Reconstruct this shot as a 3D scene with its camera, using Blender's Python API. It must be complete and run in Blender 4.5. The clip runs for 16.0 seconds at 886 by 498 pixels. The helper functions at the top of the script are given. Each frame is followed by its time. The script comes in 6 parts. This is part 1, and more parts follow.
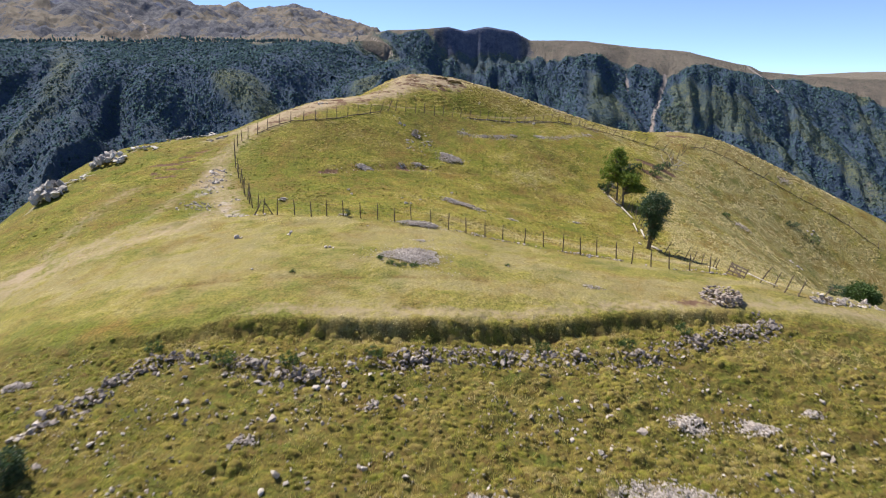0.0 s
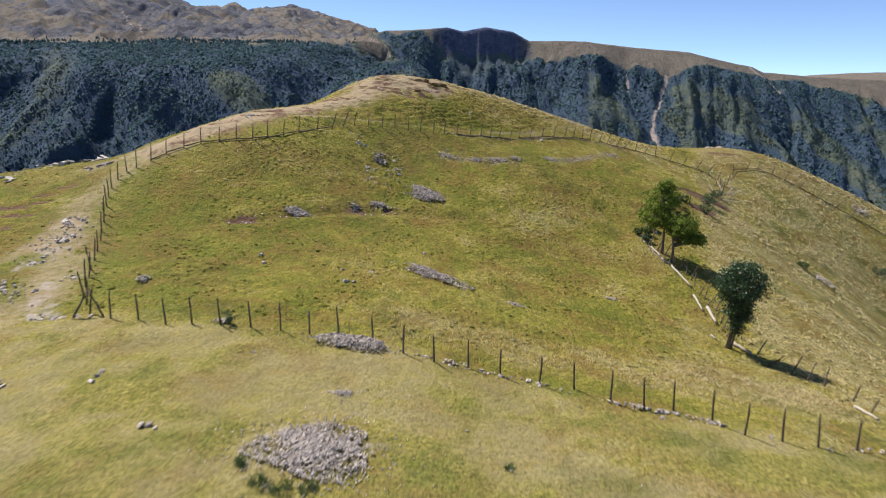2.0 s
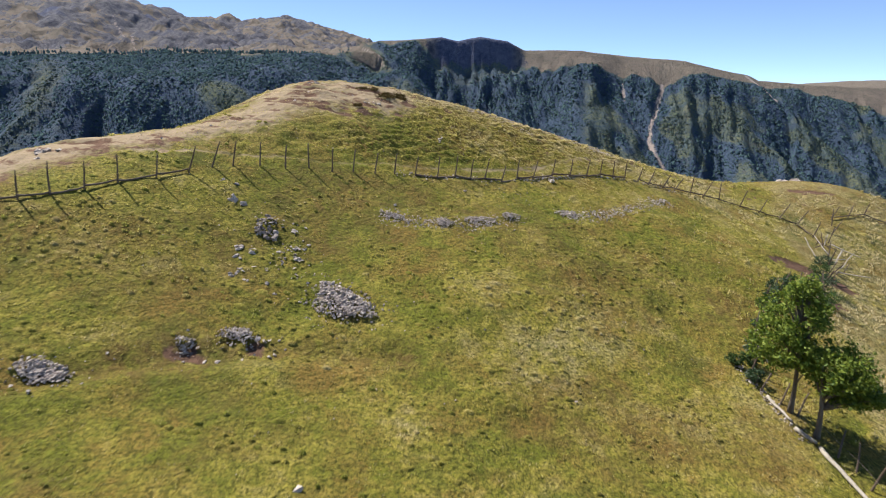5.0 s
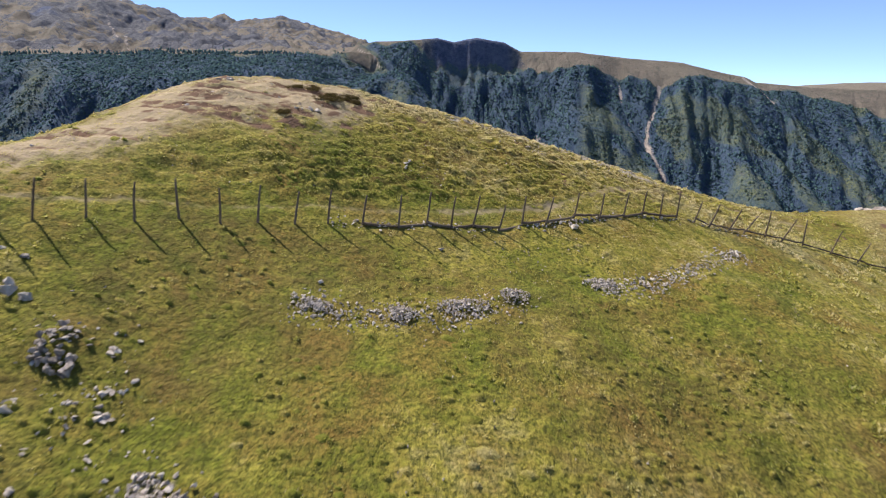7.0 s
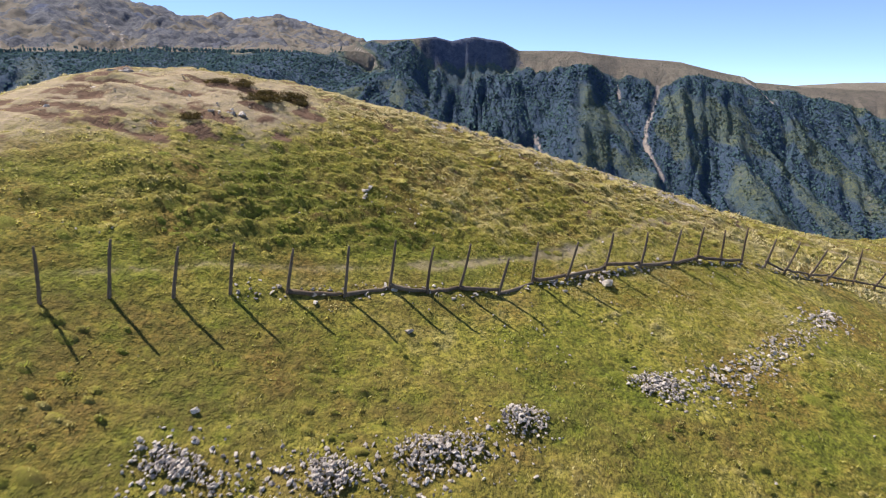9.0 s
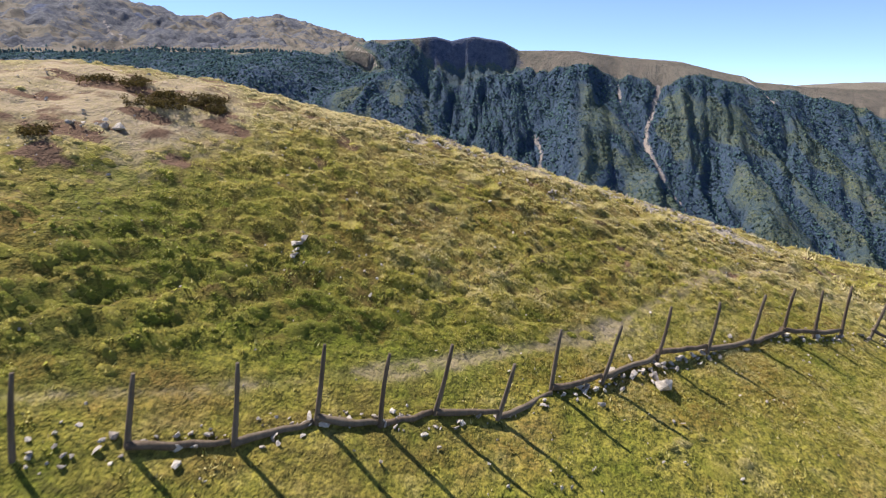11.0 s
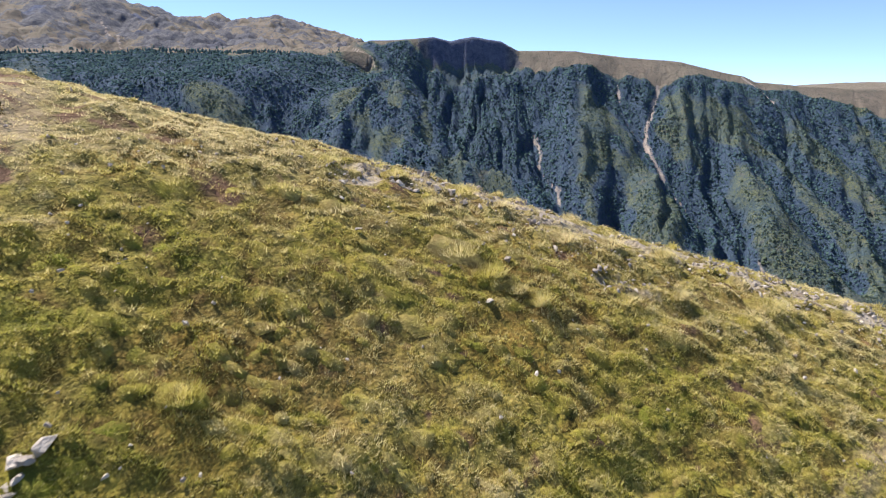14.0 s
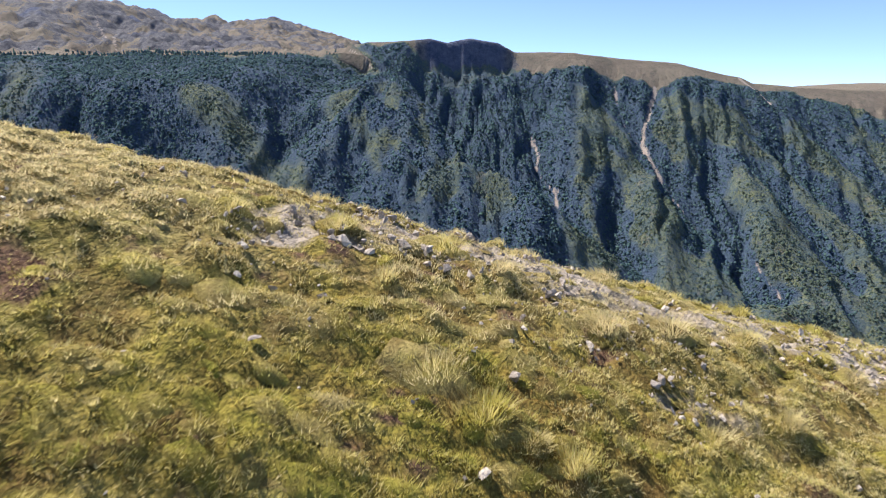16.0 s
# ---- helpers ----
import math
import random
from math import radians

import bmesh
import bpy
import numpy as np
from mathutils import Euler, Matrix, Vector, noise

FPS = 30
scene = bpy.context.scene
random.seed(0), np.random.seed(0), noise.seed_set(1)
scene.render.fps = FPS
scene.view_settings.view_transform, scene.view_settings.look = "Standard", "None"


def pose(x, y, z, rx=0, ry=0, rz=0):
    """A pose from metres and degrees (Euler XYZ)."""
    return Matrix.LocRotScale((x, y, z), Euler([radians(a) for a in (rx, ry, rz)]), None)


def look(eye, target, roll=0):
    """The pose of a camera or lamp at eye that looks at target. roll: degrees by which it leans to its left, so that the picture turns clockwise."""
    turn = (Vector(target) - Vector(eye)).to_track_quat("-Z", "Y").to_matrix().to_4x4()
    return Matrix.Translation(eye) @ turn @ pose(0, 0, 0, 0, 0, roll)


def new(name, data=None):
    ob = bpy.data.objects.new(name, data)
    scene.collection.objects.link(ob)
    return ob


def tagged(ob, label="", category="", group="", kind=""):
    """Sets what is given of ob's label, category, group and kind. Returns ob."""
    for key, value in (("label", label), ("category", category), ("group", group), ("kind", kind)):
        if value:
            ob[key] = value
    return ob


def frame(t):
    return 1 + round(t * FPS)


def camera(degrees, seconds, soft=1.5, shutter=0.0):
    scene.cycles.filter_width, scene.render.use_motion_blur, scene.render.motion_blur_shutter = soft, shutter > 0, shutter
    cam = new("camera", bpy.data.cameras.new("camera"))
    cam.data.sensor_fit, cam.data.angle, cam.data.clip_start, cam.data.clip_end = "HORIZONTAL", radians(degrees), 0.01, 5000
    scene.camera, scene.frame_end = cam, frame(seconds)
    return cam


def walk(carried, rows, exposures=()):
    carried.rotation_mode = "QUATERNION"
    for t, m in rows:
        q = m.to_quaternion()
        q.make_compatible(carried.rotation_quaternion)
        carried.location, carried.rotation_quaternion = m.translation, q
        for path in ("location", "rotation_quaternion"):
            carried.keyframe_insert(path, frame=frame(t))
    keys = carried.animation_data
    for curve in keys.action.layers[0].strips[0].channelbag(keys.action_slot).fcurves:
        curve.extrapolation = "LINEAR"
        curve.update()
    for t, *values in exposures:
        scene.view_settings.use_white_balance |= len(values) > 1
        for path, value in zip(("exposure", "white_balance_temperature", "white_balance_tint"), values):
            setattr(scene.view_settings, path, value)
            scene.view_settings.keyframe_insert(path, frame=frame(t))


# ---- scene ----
cam = camera(70.7, 16.0, soft=1.1, shutter=0.35)
METRES, EYE, TILT, LEAN, TURN = 80.0, 20.0, -15.0, 0.0, 0.0
ROWS = [
    (0.0, 0.0022, -0.0006, 0.0023, 0.2, -0.22, -0.0),
    (0.5, 0.0076, 0.055, 0.017, 0.17, -0.22, 0.01),
    (1.0, 0.0139, 0.1186, 0.0342, 0.17, -0.19, 0.02),
    (1.5, 0.019, 0.1739, 0.0495, 0.15, -0.19, 0.03),
    (2.0, 0.0249, 0.2365, 0.0676, 0.13, -0.14, 0.05),
    (2.5, 0.0295, 0.2867, 0.0812, 0.09, 0.09, 0.1),
    (3.0, 0.0356, 0.3376, 0.0945, 0.07, 0.37, 0.23),
    (3.5, 0.0408, 0.379, 0.1053, 0.04, 0.53, 0.28),
    (4.0, 0.0463, 0.424, 0.1162, -0.04, 0.69, 0.36),
    (6.5, 0.0674, 0.6216, 0.1686, -0.42, 0.75, 0.39),
    (7.0, 0.071, 0.6635, 0.1792, -0.53, 0.83, 0.39),
    (7.5, 0.0745, 0.7002, 0.1886, -0.6, 0.81, 0.33),
    (8.0, 0.0763, 0.7197, 0.1937, -0.62, 0.73, 0.32),
    (8.5, 0.0781, 0.7394, 0.1987, -0.67, 0.77, 0.33),
    (9.0, 0.08, 0.759, 0.2038, -0.73, 0.75, 0.31),
    (11.5, 0.0895, 0.8503, 0.2285, -0.72, 0.75, 0.36),
    (12.0, 0.0909, 0.8655, 0.2325, -0.74, 0.78, 0.39),
    (12.5, 0.0922, 0.8799, 0.2362, -0.73, 0.79, 0.4),
    (13.0, 0.0932, 0.8935, 0.2397, -0.74, 0.79, 0.42),
    (13.5, 0.0944, 0.9066, 0.2432, -0.73, 0.81, 0.46),
    (14.0, 0.0954, 0.919, 0.2467, -0.79, 0.8, 0.47),
    (14.5, 0.0964, 0.9297, 0.2497, -0.81, 0.8, 0.49),
    (15.0, 0.0975, 0.9412, 0.2529, -0.86, 0.86, 0.55),
    (15.5, 0.0984, 0.9505, 0.2554, -0.93, 0.9, 0.58),
    (16.0, 0.0995, 0.9608, 0.2582, -1.0, 0.94, 0.62),
]
walk(cam, [(t, pose(0, 0, EYE, TILT, LEAN, TURN) @ pose(METRES * x, METRES * y, METRES * z, 90 + pitch, roll, yaw)) for t, x, y, z, yaw, pitch, roll in ROWS],
     [(0.0, 0.96), (1.5, 0.80), (3.5, 0.88), (8.5, 1.05), (14.5, 1.22), (16.0, 1.23)])

# ---- sky and sun ----
SUN_AZ, SUN_EL = 49.0, 53.0
sky_world = bpy.data.worlds.new("sky")
scene.world = sky_world
sky_world.use_nodes = True
wt = sky_world.node_tree
sky = wt.nodes.new("ShaderNodeTexSky")
sky.sky_type, sky.sun_disc = "NISHITA", False
sky.sun_elevation, sky.sun_rotation = radians(SUN_EL), radians(-SUN_AZ)
sky.altitude, sky.air_density, sky.dust_density, sky.ozone_density = 2500, 0.52, 0.0, 1.4
sky_dir, lift, unit = wt.nodes.new("ShaderNodeTexCoord"), wt.nodes.new("ShaderNodeVectorMath"), wt.nodes.new("ShaderNodeVectorMath")
lift.inputs[1].default_value, unit.operation = (0.0, 0.0, 0.04), "NORMALIZE"
wt.links.new(sky_dir.outputs["Generated"], lift.inputs[0])
wt.links.new(lift.outputs[0], unit.inputs[0])
wt.links.new(unit.outputs[0], sky.inputs["Vector"])
wt.links.new(sky.outputs["Color"], wt.nodes["Background"].inputs["Color"])
wt.nodes["Background"].inputs["Strength"].default_value = 0.121
sun = new("sun", bpy.data.lights.new("sun", "SUN"))
sun.data.energy, sun.data.angle, sun.data.color = 4.6, radians(0.53), (1.0, 0.95, 0.87)
toward = Vector((-math.sin(radians(SUN_AZ)) * math.cos(radians(SUN_EL)), math.cos(radians(SUN_AZ)) * math.cos(radians(SUN_EL)), math.sin(radians(SUN_EL))))
sun.matrix_world = look(toward * 200, (0, 0, 0))

# ---- materials ----
def shader(name, rough=0.9, spec=0.2):
    m = bpy.data.materials.new(name)
    m.use_nodes = True
    b = m.node_tree.nodes["Principled BSDF"]
    b.inputs["Roughness"].default_value = rough
    b.inputs["Specular IOR Level"].default_value = spec
    return m, m.node_tree, b


def node(tree, kind, **sets):
    n = tree.nodes.new(kind)
    for key, value in sets.items():
        n.inputs[key.replace("_", " ")].default_value = value
    return n


def coords(tree):
    return tree.nodes.new("ShaderNodeNewGeometry").outputs["Position"]


def noise_tex(tree, scale, detail=3.0, rough=0.6, vec=None, stretch=None):
    n = node(tree, "ShaderNodeTexNoise", Scale=scale, Detail=detail, Roughness=rough)
    v = vec or coords(tree)
    if stretch:
        mp = tree.nodes.new("ShaderNodeMapping")
        mp.inputs["Scale"].default_value = stretch
        tree.links.new(v, mp.inputs["Vector"])
        v = mp.outputs["Vector"]
    tree.links.new(v, n.inputs["Vector"])
    return n.outputs["Fac"]


def ramp(tree, fac, lo, hi, a=0.0, b=1.0):
    n = node(tree, "ShaderNodeMapRange", From_Min=lo, From_Max=hi, To_Min=a, To_Max=b)
    tree.links.new(fac, n.inputs["Value"])
    return n.outputs["Result"]


def blend(tree, fac, a, b, kind="MIX"):
    n = tree.nodes.new("ShaderNodeMix")
    n.data_type, n.blend_type = "RGBA", kind
    for slot, value in ((6, a), (7, b), (0, fac)):
        if hasattr(value, "node"):
            tree.links.new(value, n.inputs[slot])
        else:
            n.inputs[slot].default_value = (*value, 1) if slot else value
    return n.outputs[2]


def calc(tree, op, a, b=0.5):
    n = tree.nodes.new("ShaderNodeMath")
    n.operation = op
    for slot, value in ((0, a), (1, b)):
        if hasattr(value, "node"):
            tree.links.new(value, n.inputs[slot])
        else:
            n.inputs[slot].default_value = value
    return n.outputs[0]


def attr(tree, name):
    n = tree.nodes.new("ShaderNodeAttribute")
    n.attribute_name = name
    return n.outputs["Fac"]


def bump(tree, b, height, strength=0.5, distance=0.05):
    n = node(tree, "ShaderNodeBump", Strength=strength, Distance=distance)
    tree.links.new(height, n.inputs["Height"])
    tree.links.new(n.outputs["Normal"], b.inputs["Normal"])


LUSH, OLIVE, DRY = (0.155, 0.164, 0.022), (0.305, 0.255, 0.050), (0.385, 0.315, 0.145)
TRACK, EARTH, STONE = (0.325, 0.245, 0.182), (0.078, 0.050, 0.032), (0.42, 0.385, 0.36)


def sward_colour(tree, broad=0.35, fine=2.2):
    """Green to straw, by the dry attribute and noise at three sizes."""
    big, mid = noise_tex(tree, broad, 4.0, 0.62), noise_tex(tree, fine, 5.0, 0.7)
    d = calc(tree, "ADD", attr(tree, "dry"), ramp(tree, big, 0.3, 0.7, -0.36, 0.36))
    d = calc(tree, "ADD", d, ramp(tree, mid, 0.25, 0.75, -0.38, 0.38))
    low = blend(tree, ramp(tree, d, 0.0, 0.5), LUSH, OLIVE)
    return blend(tree, ramp(tree, d, 0.42, 1.0), low, DRY), mid


def ground_material():
    m, t, b = shader("pasture", 0.95, 0.1)
    col, mid = sward_colour(t)
    rust = ramp(t, noise_tex(t, 0.42, 7.0, 0.70), 0.47, 0.64, 0.0, 0.9)
    col = blend(t, rust, col, (0.235, 0.145, 0.040))
    deep = ramp(t, noise_tex(t, 0.30, 7.0, 0.7), 0.53, 0.66, 0.0, 0.75)
    col = blend(t, deep, col, (0.085, 0.105, 0.016))
    tiny = noise_tex(t, 9.0, 4.0, 0.75)
    level, rough = attr(t, "level"), attr(t, "rough")
    col = blend(t, calc(t, "MULTIPLY", level, ramp(t, noise_tex(t, 1.1, 6.0, 0.7), 0.35, 0.62, 0.42, 0.85)), col, (0.232, 0.192, 0.098))
    col = blend(t, calc(t, "MULTIPLY", rough, ramp(t, noise_tex(t, 0.9, 6.0, 0.72), 0.36, 0.55, 0.0, 0.9)), col, (0.090, 0.118, 0.022))
    col = blend(t, calc(t, "MULTIPLY", rough, ramp(t, noise_tex(t, 1.15, 6.0, 0.75), 0.54, 0.66, 0.0, 0.6)), col, (0.165, 0.100, 0.040))
    dabs = calc(t, "MULTIPLY", ramp(t, tiny, 0.38, 0.58, 0.88, 0.0), calc(t, "SUBTRACT", 1.0, calc(t, "MULTIPLY", level, 0.42)))
    col = blend(t, dabs, col, (0.055, 0.058, 0.014))
    # brown growth; in turf creases it also holds shade painted as colour
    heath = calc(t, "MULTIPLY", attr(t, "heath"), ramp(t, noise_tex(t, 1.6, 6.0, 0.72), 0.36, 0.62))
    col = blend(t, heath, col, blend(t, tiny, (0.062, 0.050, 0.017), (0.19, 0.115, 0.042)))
    grit = noise_tex(t, 55.0, 3.0, 0.8)
    col = blend(t, calc(t, "SUBTRACT", 1.0, calc(t, "MULTIPLY", level, 0.25)), col, blend(t, ramp(t, grit, 0.3, 0.7), (0.62, 0.62, 0.6), (1.35, 1.35, 1.3)), "MULTIPLY")
    worn = calc(t, "ADD", attr(t, "track"), ramp(t, mid, 0.3, 0.7, -0.25, 0.25))
    col = blend(t, ramp(t, worn, 0.3, 0.8), col, blend(t, ramp(t, tiny, 0.3, 0.7), TRACK, (0.27, 0.215, 0.115)))
    soil = calc(t, "ADD", attr(t, "soil"), ramp(t, noise_tex(t, 3.0, 4.0), 0.3, 0.7, -0.3, 0.3))
    col = blend(t, ramp(t, soil, 0.35, 0.7), col, blend(t, tiny, EARTH, (0.185, 0.104, 0.072)))
    bare = calc(t, "ADD", attr(t, "bare"), ramp(t, noise_tex(t, 1.3, 5.0, 0.7), 0.3, 0.7, -0.35, 0.35))
    col = blend(t, ramp(t, bare, 0.45, 0.75), col, blend(t, tiny, (0.25, 0.205, 0.168), (0.41, 0.355, 0.305)))
    t.links.new(col, b.inputs["Base Color"])
    h = calc(t, "ADD", calc(t, "MULTIPLY", noise_tex(t, 3.2, 3.0, 0.6), 1.6), calc(t, "MULTIPLY", noise_tex(t, 22.0, 3.0, 0.7), 0.45))
    h = calc(t, "MULTIPLY", h, calc(t, "SUBTRACT", 1.0, calc(t, "MULTIPLY", level, 0.52)))
    bump(t, b, h, 0.9, 0.13)
    return m


def grass_material():
    m, t, b = shader("grass_blades", 0.75, 0.25)
    col, _ = sward_colour(t)
    isl = t.nodes.new("ShaderNodeNewGeometry").outputs["Random Per Island"]
    col = blend(t, ramp(t, isl, 0.68, 1.0, 0.0, 0.55), col, (0.40, 0.33, 0.17))
    col = blend(t, ramp(t, isl, 0.0, 0.35, 0.45, 0.0), col, (0.10, 0.14, 0.02))
    col = blend(t, 1.0, col, (1.66, 1.68, 2.1), "MULTIPLY")
    t.links.new(col, b.inputs["Base Color"])
    tl = t.nodes.new("ShaderNodeBsdfTranslucent")
    t.links.new(col, tl.inputs["Color"])
    mx = t.nodes.new("ShaderNodeMixShader")
    mx.inputs[0].default_value = 0.5
    t.links.new(b.outputs[0], mx.inputs[1])
    t.links.new(tl.outputs[0], mx.inputs[2])
    t.links.new(mx.outputs[0], t.nodes["Material Output"].inputs["Surface"])
    return m


def turf_material():
    m, t, b = shader("matted_turf", 0.9, 0.1)
    col, mid = sward_colour(t)
    tiny = noise_tex(t, 14.0, 4.0, 0.75)
    col = blend(t, ramp(t, tiny, 0.38, 0.6, 0.5, 0.0), col, (0.09, 0.075, 0.022))
    col = blend(t, calc(t, "MULTIPLY", attr(t, "heath"), ramp(t, mid, 0.38, 0.6)), col, (0.15, 0.105, 0.036))
    t.links.new(col, b.inputs["Base Color"])
    bump(t, b, noise_tex(t, 40.0, 3.0, 0.7), 0.9, 0.05)
    return m


def stone_material(name="limestone", dark=(0.30, 0.252, 0.228), pale=(0.62, 0.54, 0.485)):
    m, t, b = shader(name, 0.9, 0.25)
    rnd = t.nodes.new("ShaderNodeObjectInfo").outputs["Random"]
    isl = t.nodes.new("ShaderNodeNewGeometry").outputs["Random Per Island"]
    v = calc(t, "FRACT", calc(t, "ADD", rnd, isl), 1.0)
    col = blend(t, v, dark, pale)
    n1, n2 = noise_tex(t, 6.0, 5.0, 0.7), noise_tex(t, 22.0, 4.0, 0.7)
    col = blend(t, ramp(t, n1, 0.45, 0.7, 0.0, 0.6), col, (0.20, 0.16, 0.13))
    col = blend(t, ramp(t, n2, 0.55, 0.75, 0.0, 0.5), col, (0.60, 0.53, 0.46))
    t.links.new(col, b.inputs["Base Color"])
    bump(t, b, calc(t, "ADD", n1, n2), 0.9, 0.06)
    return m


def wood_material(name, dark, pale):
    m, t, b = shader(name, 0.95, 0.08)
    tc = t.nodes.new("ShaderNodeTexCoord").outputs["Object"]
    g = noise_tex(t, 14.0, 5.0, 0.65, tc, (1.0, 1.0, 0.12))
    s = noise_tex(t, 3.0, 3.0, 0.6, tc)
    rnd = t.nodes.new("ShaderNodeObjectInfo").outputs["Random"]
    col = blend(t, ramp(t, g, 0.3, 0.7), dark, pale)
    col = blend(t, ramp(t, s, 0.5, 0.75, 0.0, 0.5), col, (0.05, 0.042, 0.035))
    col = blend(t, calc(t, "MULTIPLY", rnd, 0.3), col, (0.19, 0.165, 0.135))
    t.links.new(col, b.inputs["Base Color"])
    bump(t, b, g, 0.6, 0.02)
    return m


def leaf_material(name, a, c, shine=0.35):
    m, t, b = shader(name, 0.9 - 0.8 * shine, shine)
    isl = t.nodes.new("ShaderNodeNewGeometry").outputs["Random Per Island"]
    col = blend(t, isl, a, c)
    t.links.new(col, b.inputs["Base Color"])
    tl = t.nodes.new("ShaderNodeBsdfTranslucent")
    t.links.new(col, tl.inputs["Color"])
    mx = t.nodes.new("ShaderNodeMixShader")
    mx.inputs[0].default_value = 0.3
    t.links.new(b.outputs[0], mx.inputs[1])
    t.links.new(tl.outputs[0], mx.inputs[2])
    t.links.new(mx.outputs[0], t.nodes["Material Output"].inputs["Surface"])
    return m


def hazy_mountain_material():
    m, t, b = shader("hazy_mountain_side", 0.95, 0.1)
    mid, fine = noise_tex(t, 0.03, 6.0, 0.7), noise_tex(t, 0.16, 5.0, 0.75)
    past = blend(t, ramp(t, mid, 0.35, 0.65), (0.204, 0.166, 0.138), (0.146, 0.126, 0.105))
    past = blend(t, ramp(t, noise_tex(t, 0.006, 5.0, 0.7), 0.45, 0.65, 0.0, 0.7), past, (0.195, 0.168, 0.135))
    past = blend(t, ramp(t, noise_tex(t, 0.07, 5.0, 0.75), 0.54, 0.64, 0.0, 0.6), past, (0.105, 0.105, 0.085))
    grain = ramp(t, noise_tex(t, 0.05, 6.0, 0.8), 0.35, 0.65)
    # cliff rock darker and bluer, its shade and distance haze put in colour
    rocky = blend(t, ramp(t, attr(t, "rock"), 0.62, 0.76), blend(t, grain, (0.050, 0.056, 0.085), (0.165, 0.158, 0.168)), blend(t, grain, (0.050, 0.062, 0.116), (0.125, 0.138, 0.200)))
    high = calc(t, "ADD", calc(t, "MULTIPLY", attr(t, "rock"), 1.67), ramp(t, noise_tex(t, 0.02, 8.0, 0.78), 0.35, 0.65, -0.5, 0.5))
    past = blend(t, ramp(t, high, 0.50, 0.62), past, rocky)
    # scrub and forest floor pushed to blue: distance haze in the colour
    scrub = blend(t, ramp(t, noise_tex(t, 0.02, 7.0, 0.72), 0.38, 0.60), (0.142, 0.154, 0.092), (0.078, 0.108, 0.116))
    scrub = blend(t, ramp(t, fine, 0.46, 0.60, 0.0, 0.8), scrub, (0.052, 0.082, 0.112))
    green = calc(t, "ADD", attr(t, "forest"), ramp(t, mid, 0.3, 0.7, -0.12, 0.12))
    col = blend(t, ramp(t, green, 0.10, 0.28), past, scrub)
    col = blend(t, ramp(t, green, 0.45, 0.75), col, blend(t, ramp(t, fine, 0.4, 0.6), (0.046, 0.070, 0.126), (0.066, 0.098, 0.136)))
    sc = calc(t, "ADD", attr(t, "scree"), ramp(t, noise_tex(t, 0.05, 5.0, 0.7), 0.3, 0.7, -0.3, 0.3))
    col = blend(t, ramp(t, sc, 0.45, 0.8), col, (0.36, 0.30, 0.27))
    t.links.new(col, b.inputs["Base Color"])
    bump(t, b, calc(t, "ADD", mid, fine), 1.0, 7.0)
    return m


M_GROUND, M_GRASS, M_STONE, M_FAR = ground_material(), grass_material(), stone_material(), hazy_mountain_material()
M_TURF = turf_material()
M_HUT = stone_material("lichened_limestone", (0.19, 0.145, 0.122), (0.50, 0.415, 0.36))
M_WALL = stone_material("weathered_limestone", (0.17, 0.14, 0.127), (0.45, 0.385, 0.35))
M_GRAVEL = stone_material("pale_gravel", (0.42, 0.365, 0.335), (0.72, 0.63, 0.57))
M_CRAG = stone_material("pale_limestone", (0.33, 0.30, 0.28), (0.56, 0.515, 0.475))
M_POST = wood_material("weathered_wood", (0.072, 0.050, 0.036), (0.165, 0.122, 0.090))
M_LOG = wood_material("peeled_wood", (0.30, 0.26, 0.21), (0.50, 0.45, 0.38))
M_BARK = wood_material("bark", (0.085, 0.068, 0.052), (0.17, 0.145, 0.115))
M_LEAF_DARK = leaf_material("dark_leaves", (0.022, 0.046, 0.020), (0.065, 0.115, 0.042), 0.5)
M_LEAF_LIGHT = leaf_material("light_leaves", (0.068, 0.120, 0.015), (0.235, 0.285, 0.038), 0.3)
# bluish leaf tones: haze over the far slope put into the colour
M_HAZY_WOODS = leaf_material("hazy_woods_leaves", (0.052, 0.092, 0.134), (0.086, 0.144, 0.128), 0.02)
M_HAZY_SCRUB = leaf_material("hazy_scrub_leaves", (0.056, 0.092, 0.106), (0.120, 0.150, 0.096), 0.02)
M_BUSH = leaf_material("bush_leaves", (0.035, 0.07, 0.015), (0.08, 0.13, 0.03))


# ---- noise and mesh helpers ----
def lattice(ix, iy, seed):
    h = (ix.astype(np.int64) * 374761393 + iy.astype(np.int64) * 668265263 + seed * 1442695041) & 0xFFFFFFFF
    h = ((h ^ (h >> 13)) * 1274126177) & 0xFFFFFFFF
    return ((h ^ (h >> 16)) & 0xFFFF) / 65535.0


def vnoise(x, y, seed=0):
    x, y = np.asarray(x, float), np.asarray(y, float)
    ix, iy = np.floor(x), np.floor(y)
    fx, fy = x - ix, y - iy
    u, v = fx * fx * fx * (fx * (fx * 6 - 15) + 10), fy * fy * fy * (fy * (fy * 6 - 15) + 10)
    a, b_ = lattice(ix, iy, seed), lattice(ix + 1, iy, seed)
    c_, d_ = lattice(ix, iy + 1, seed), lattice(ix + 1, iy + 1, seed)
    return (a + (b_ - a) * u) * (1 - v) + (c_ + (d_ - c_) * u) * v


def fbm(x, y, octaves=4, seed=0, gain=0.5):
    s, a, n = 0.0, 1.0, 0.0
    for k in range(octaves):
        s, n = s + a * (vnoise(x * 2 ** k + 17.3 * k, y * 2 ** k - 9.1 * k, seed + k) - 0.5), n + a
        a *= gain
    return s / n * 2


def step(a, b_, x):
    s = np.clip((x - a) / (b_ - a), 0, 1)
    return s * s * (3 - 2 * s)


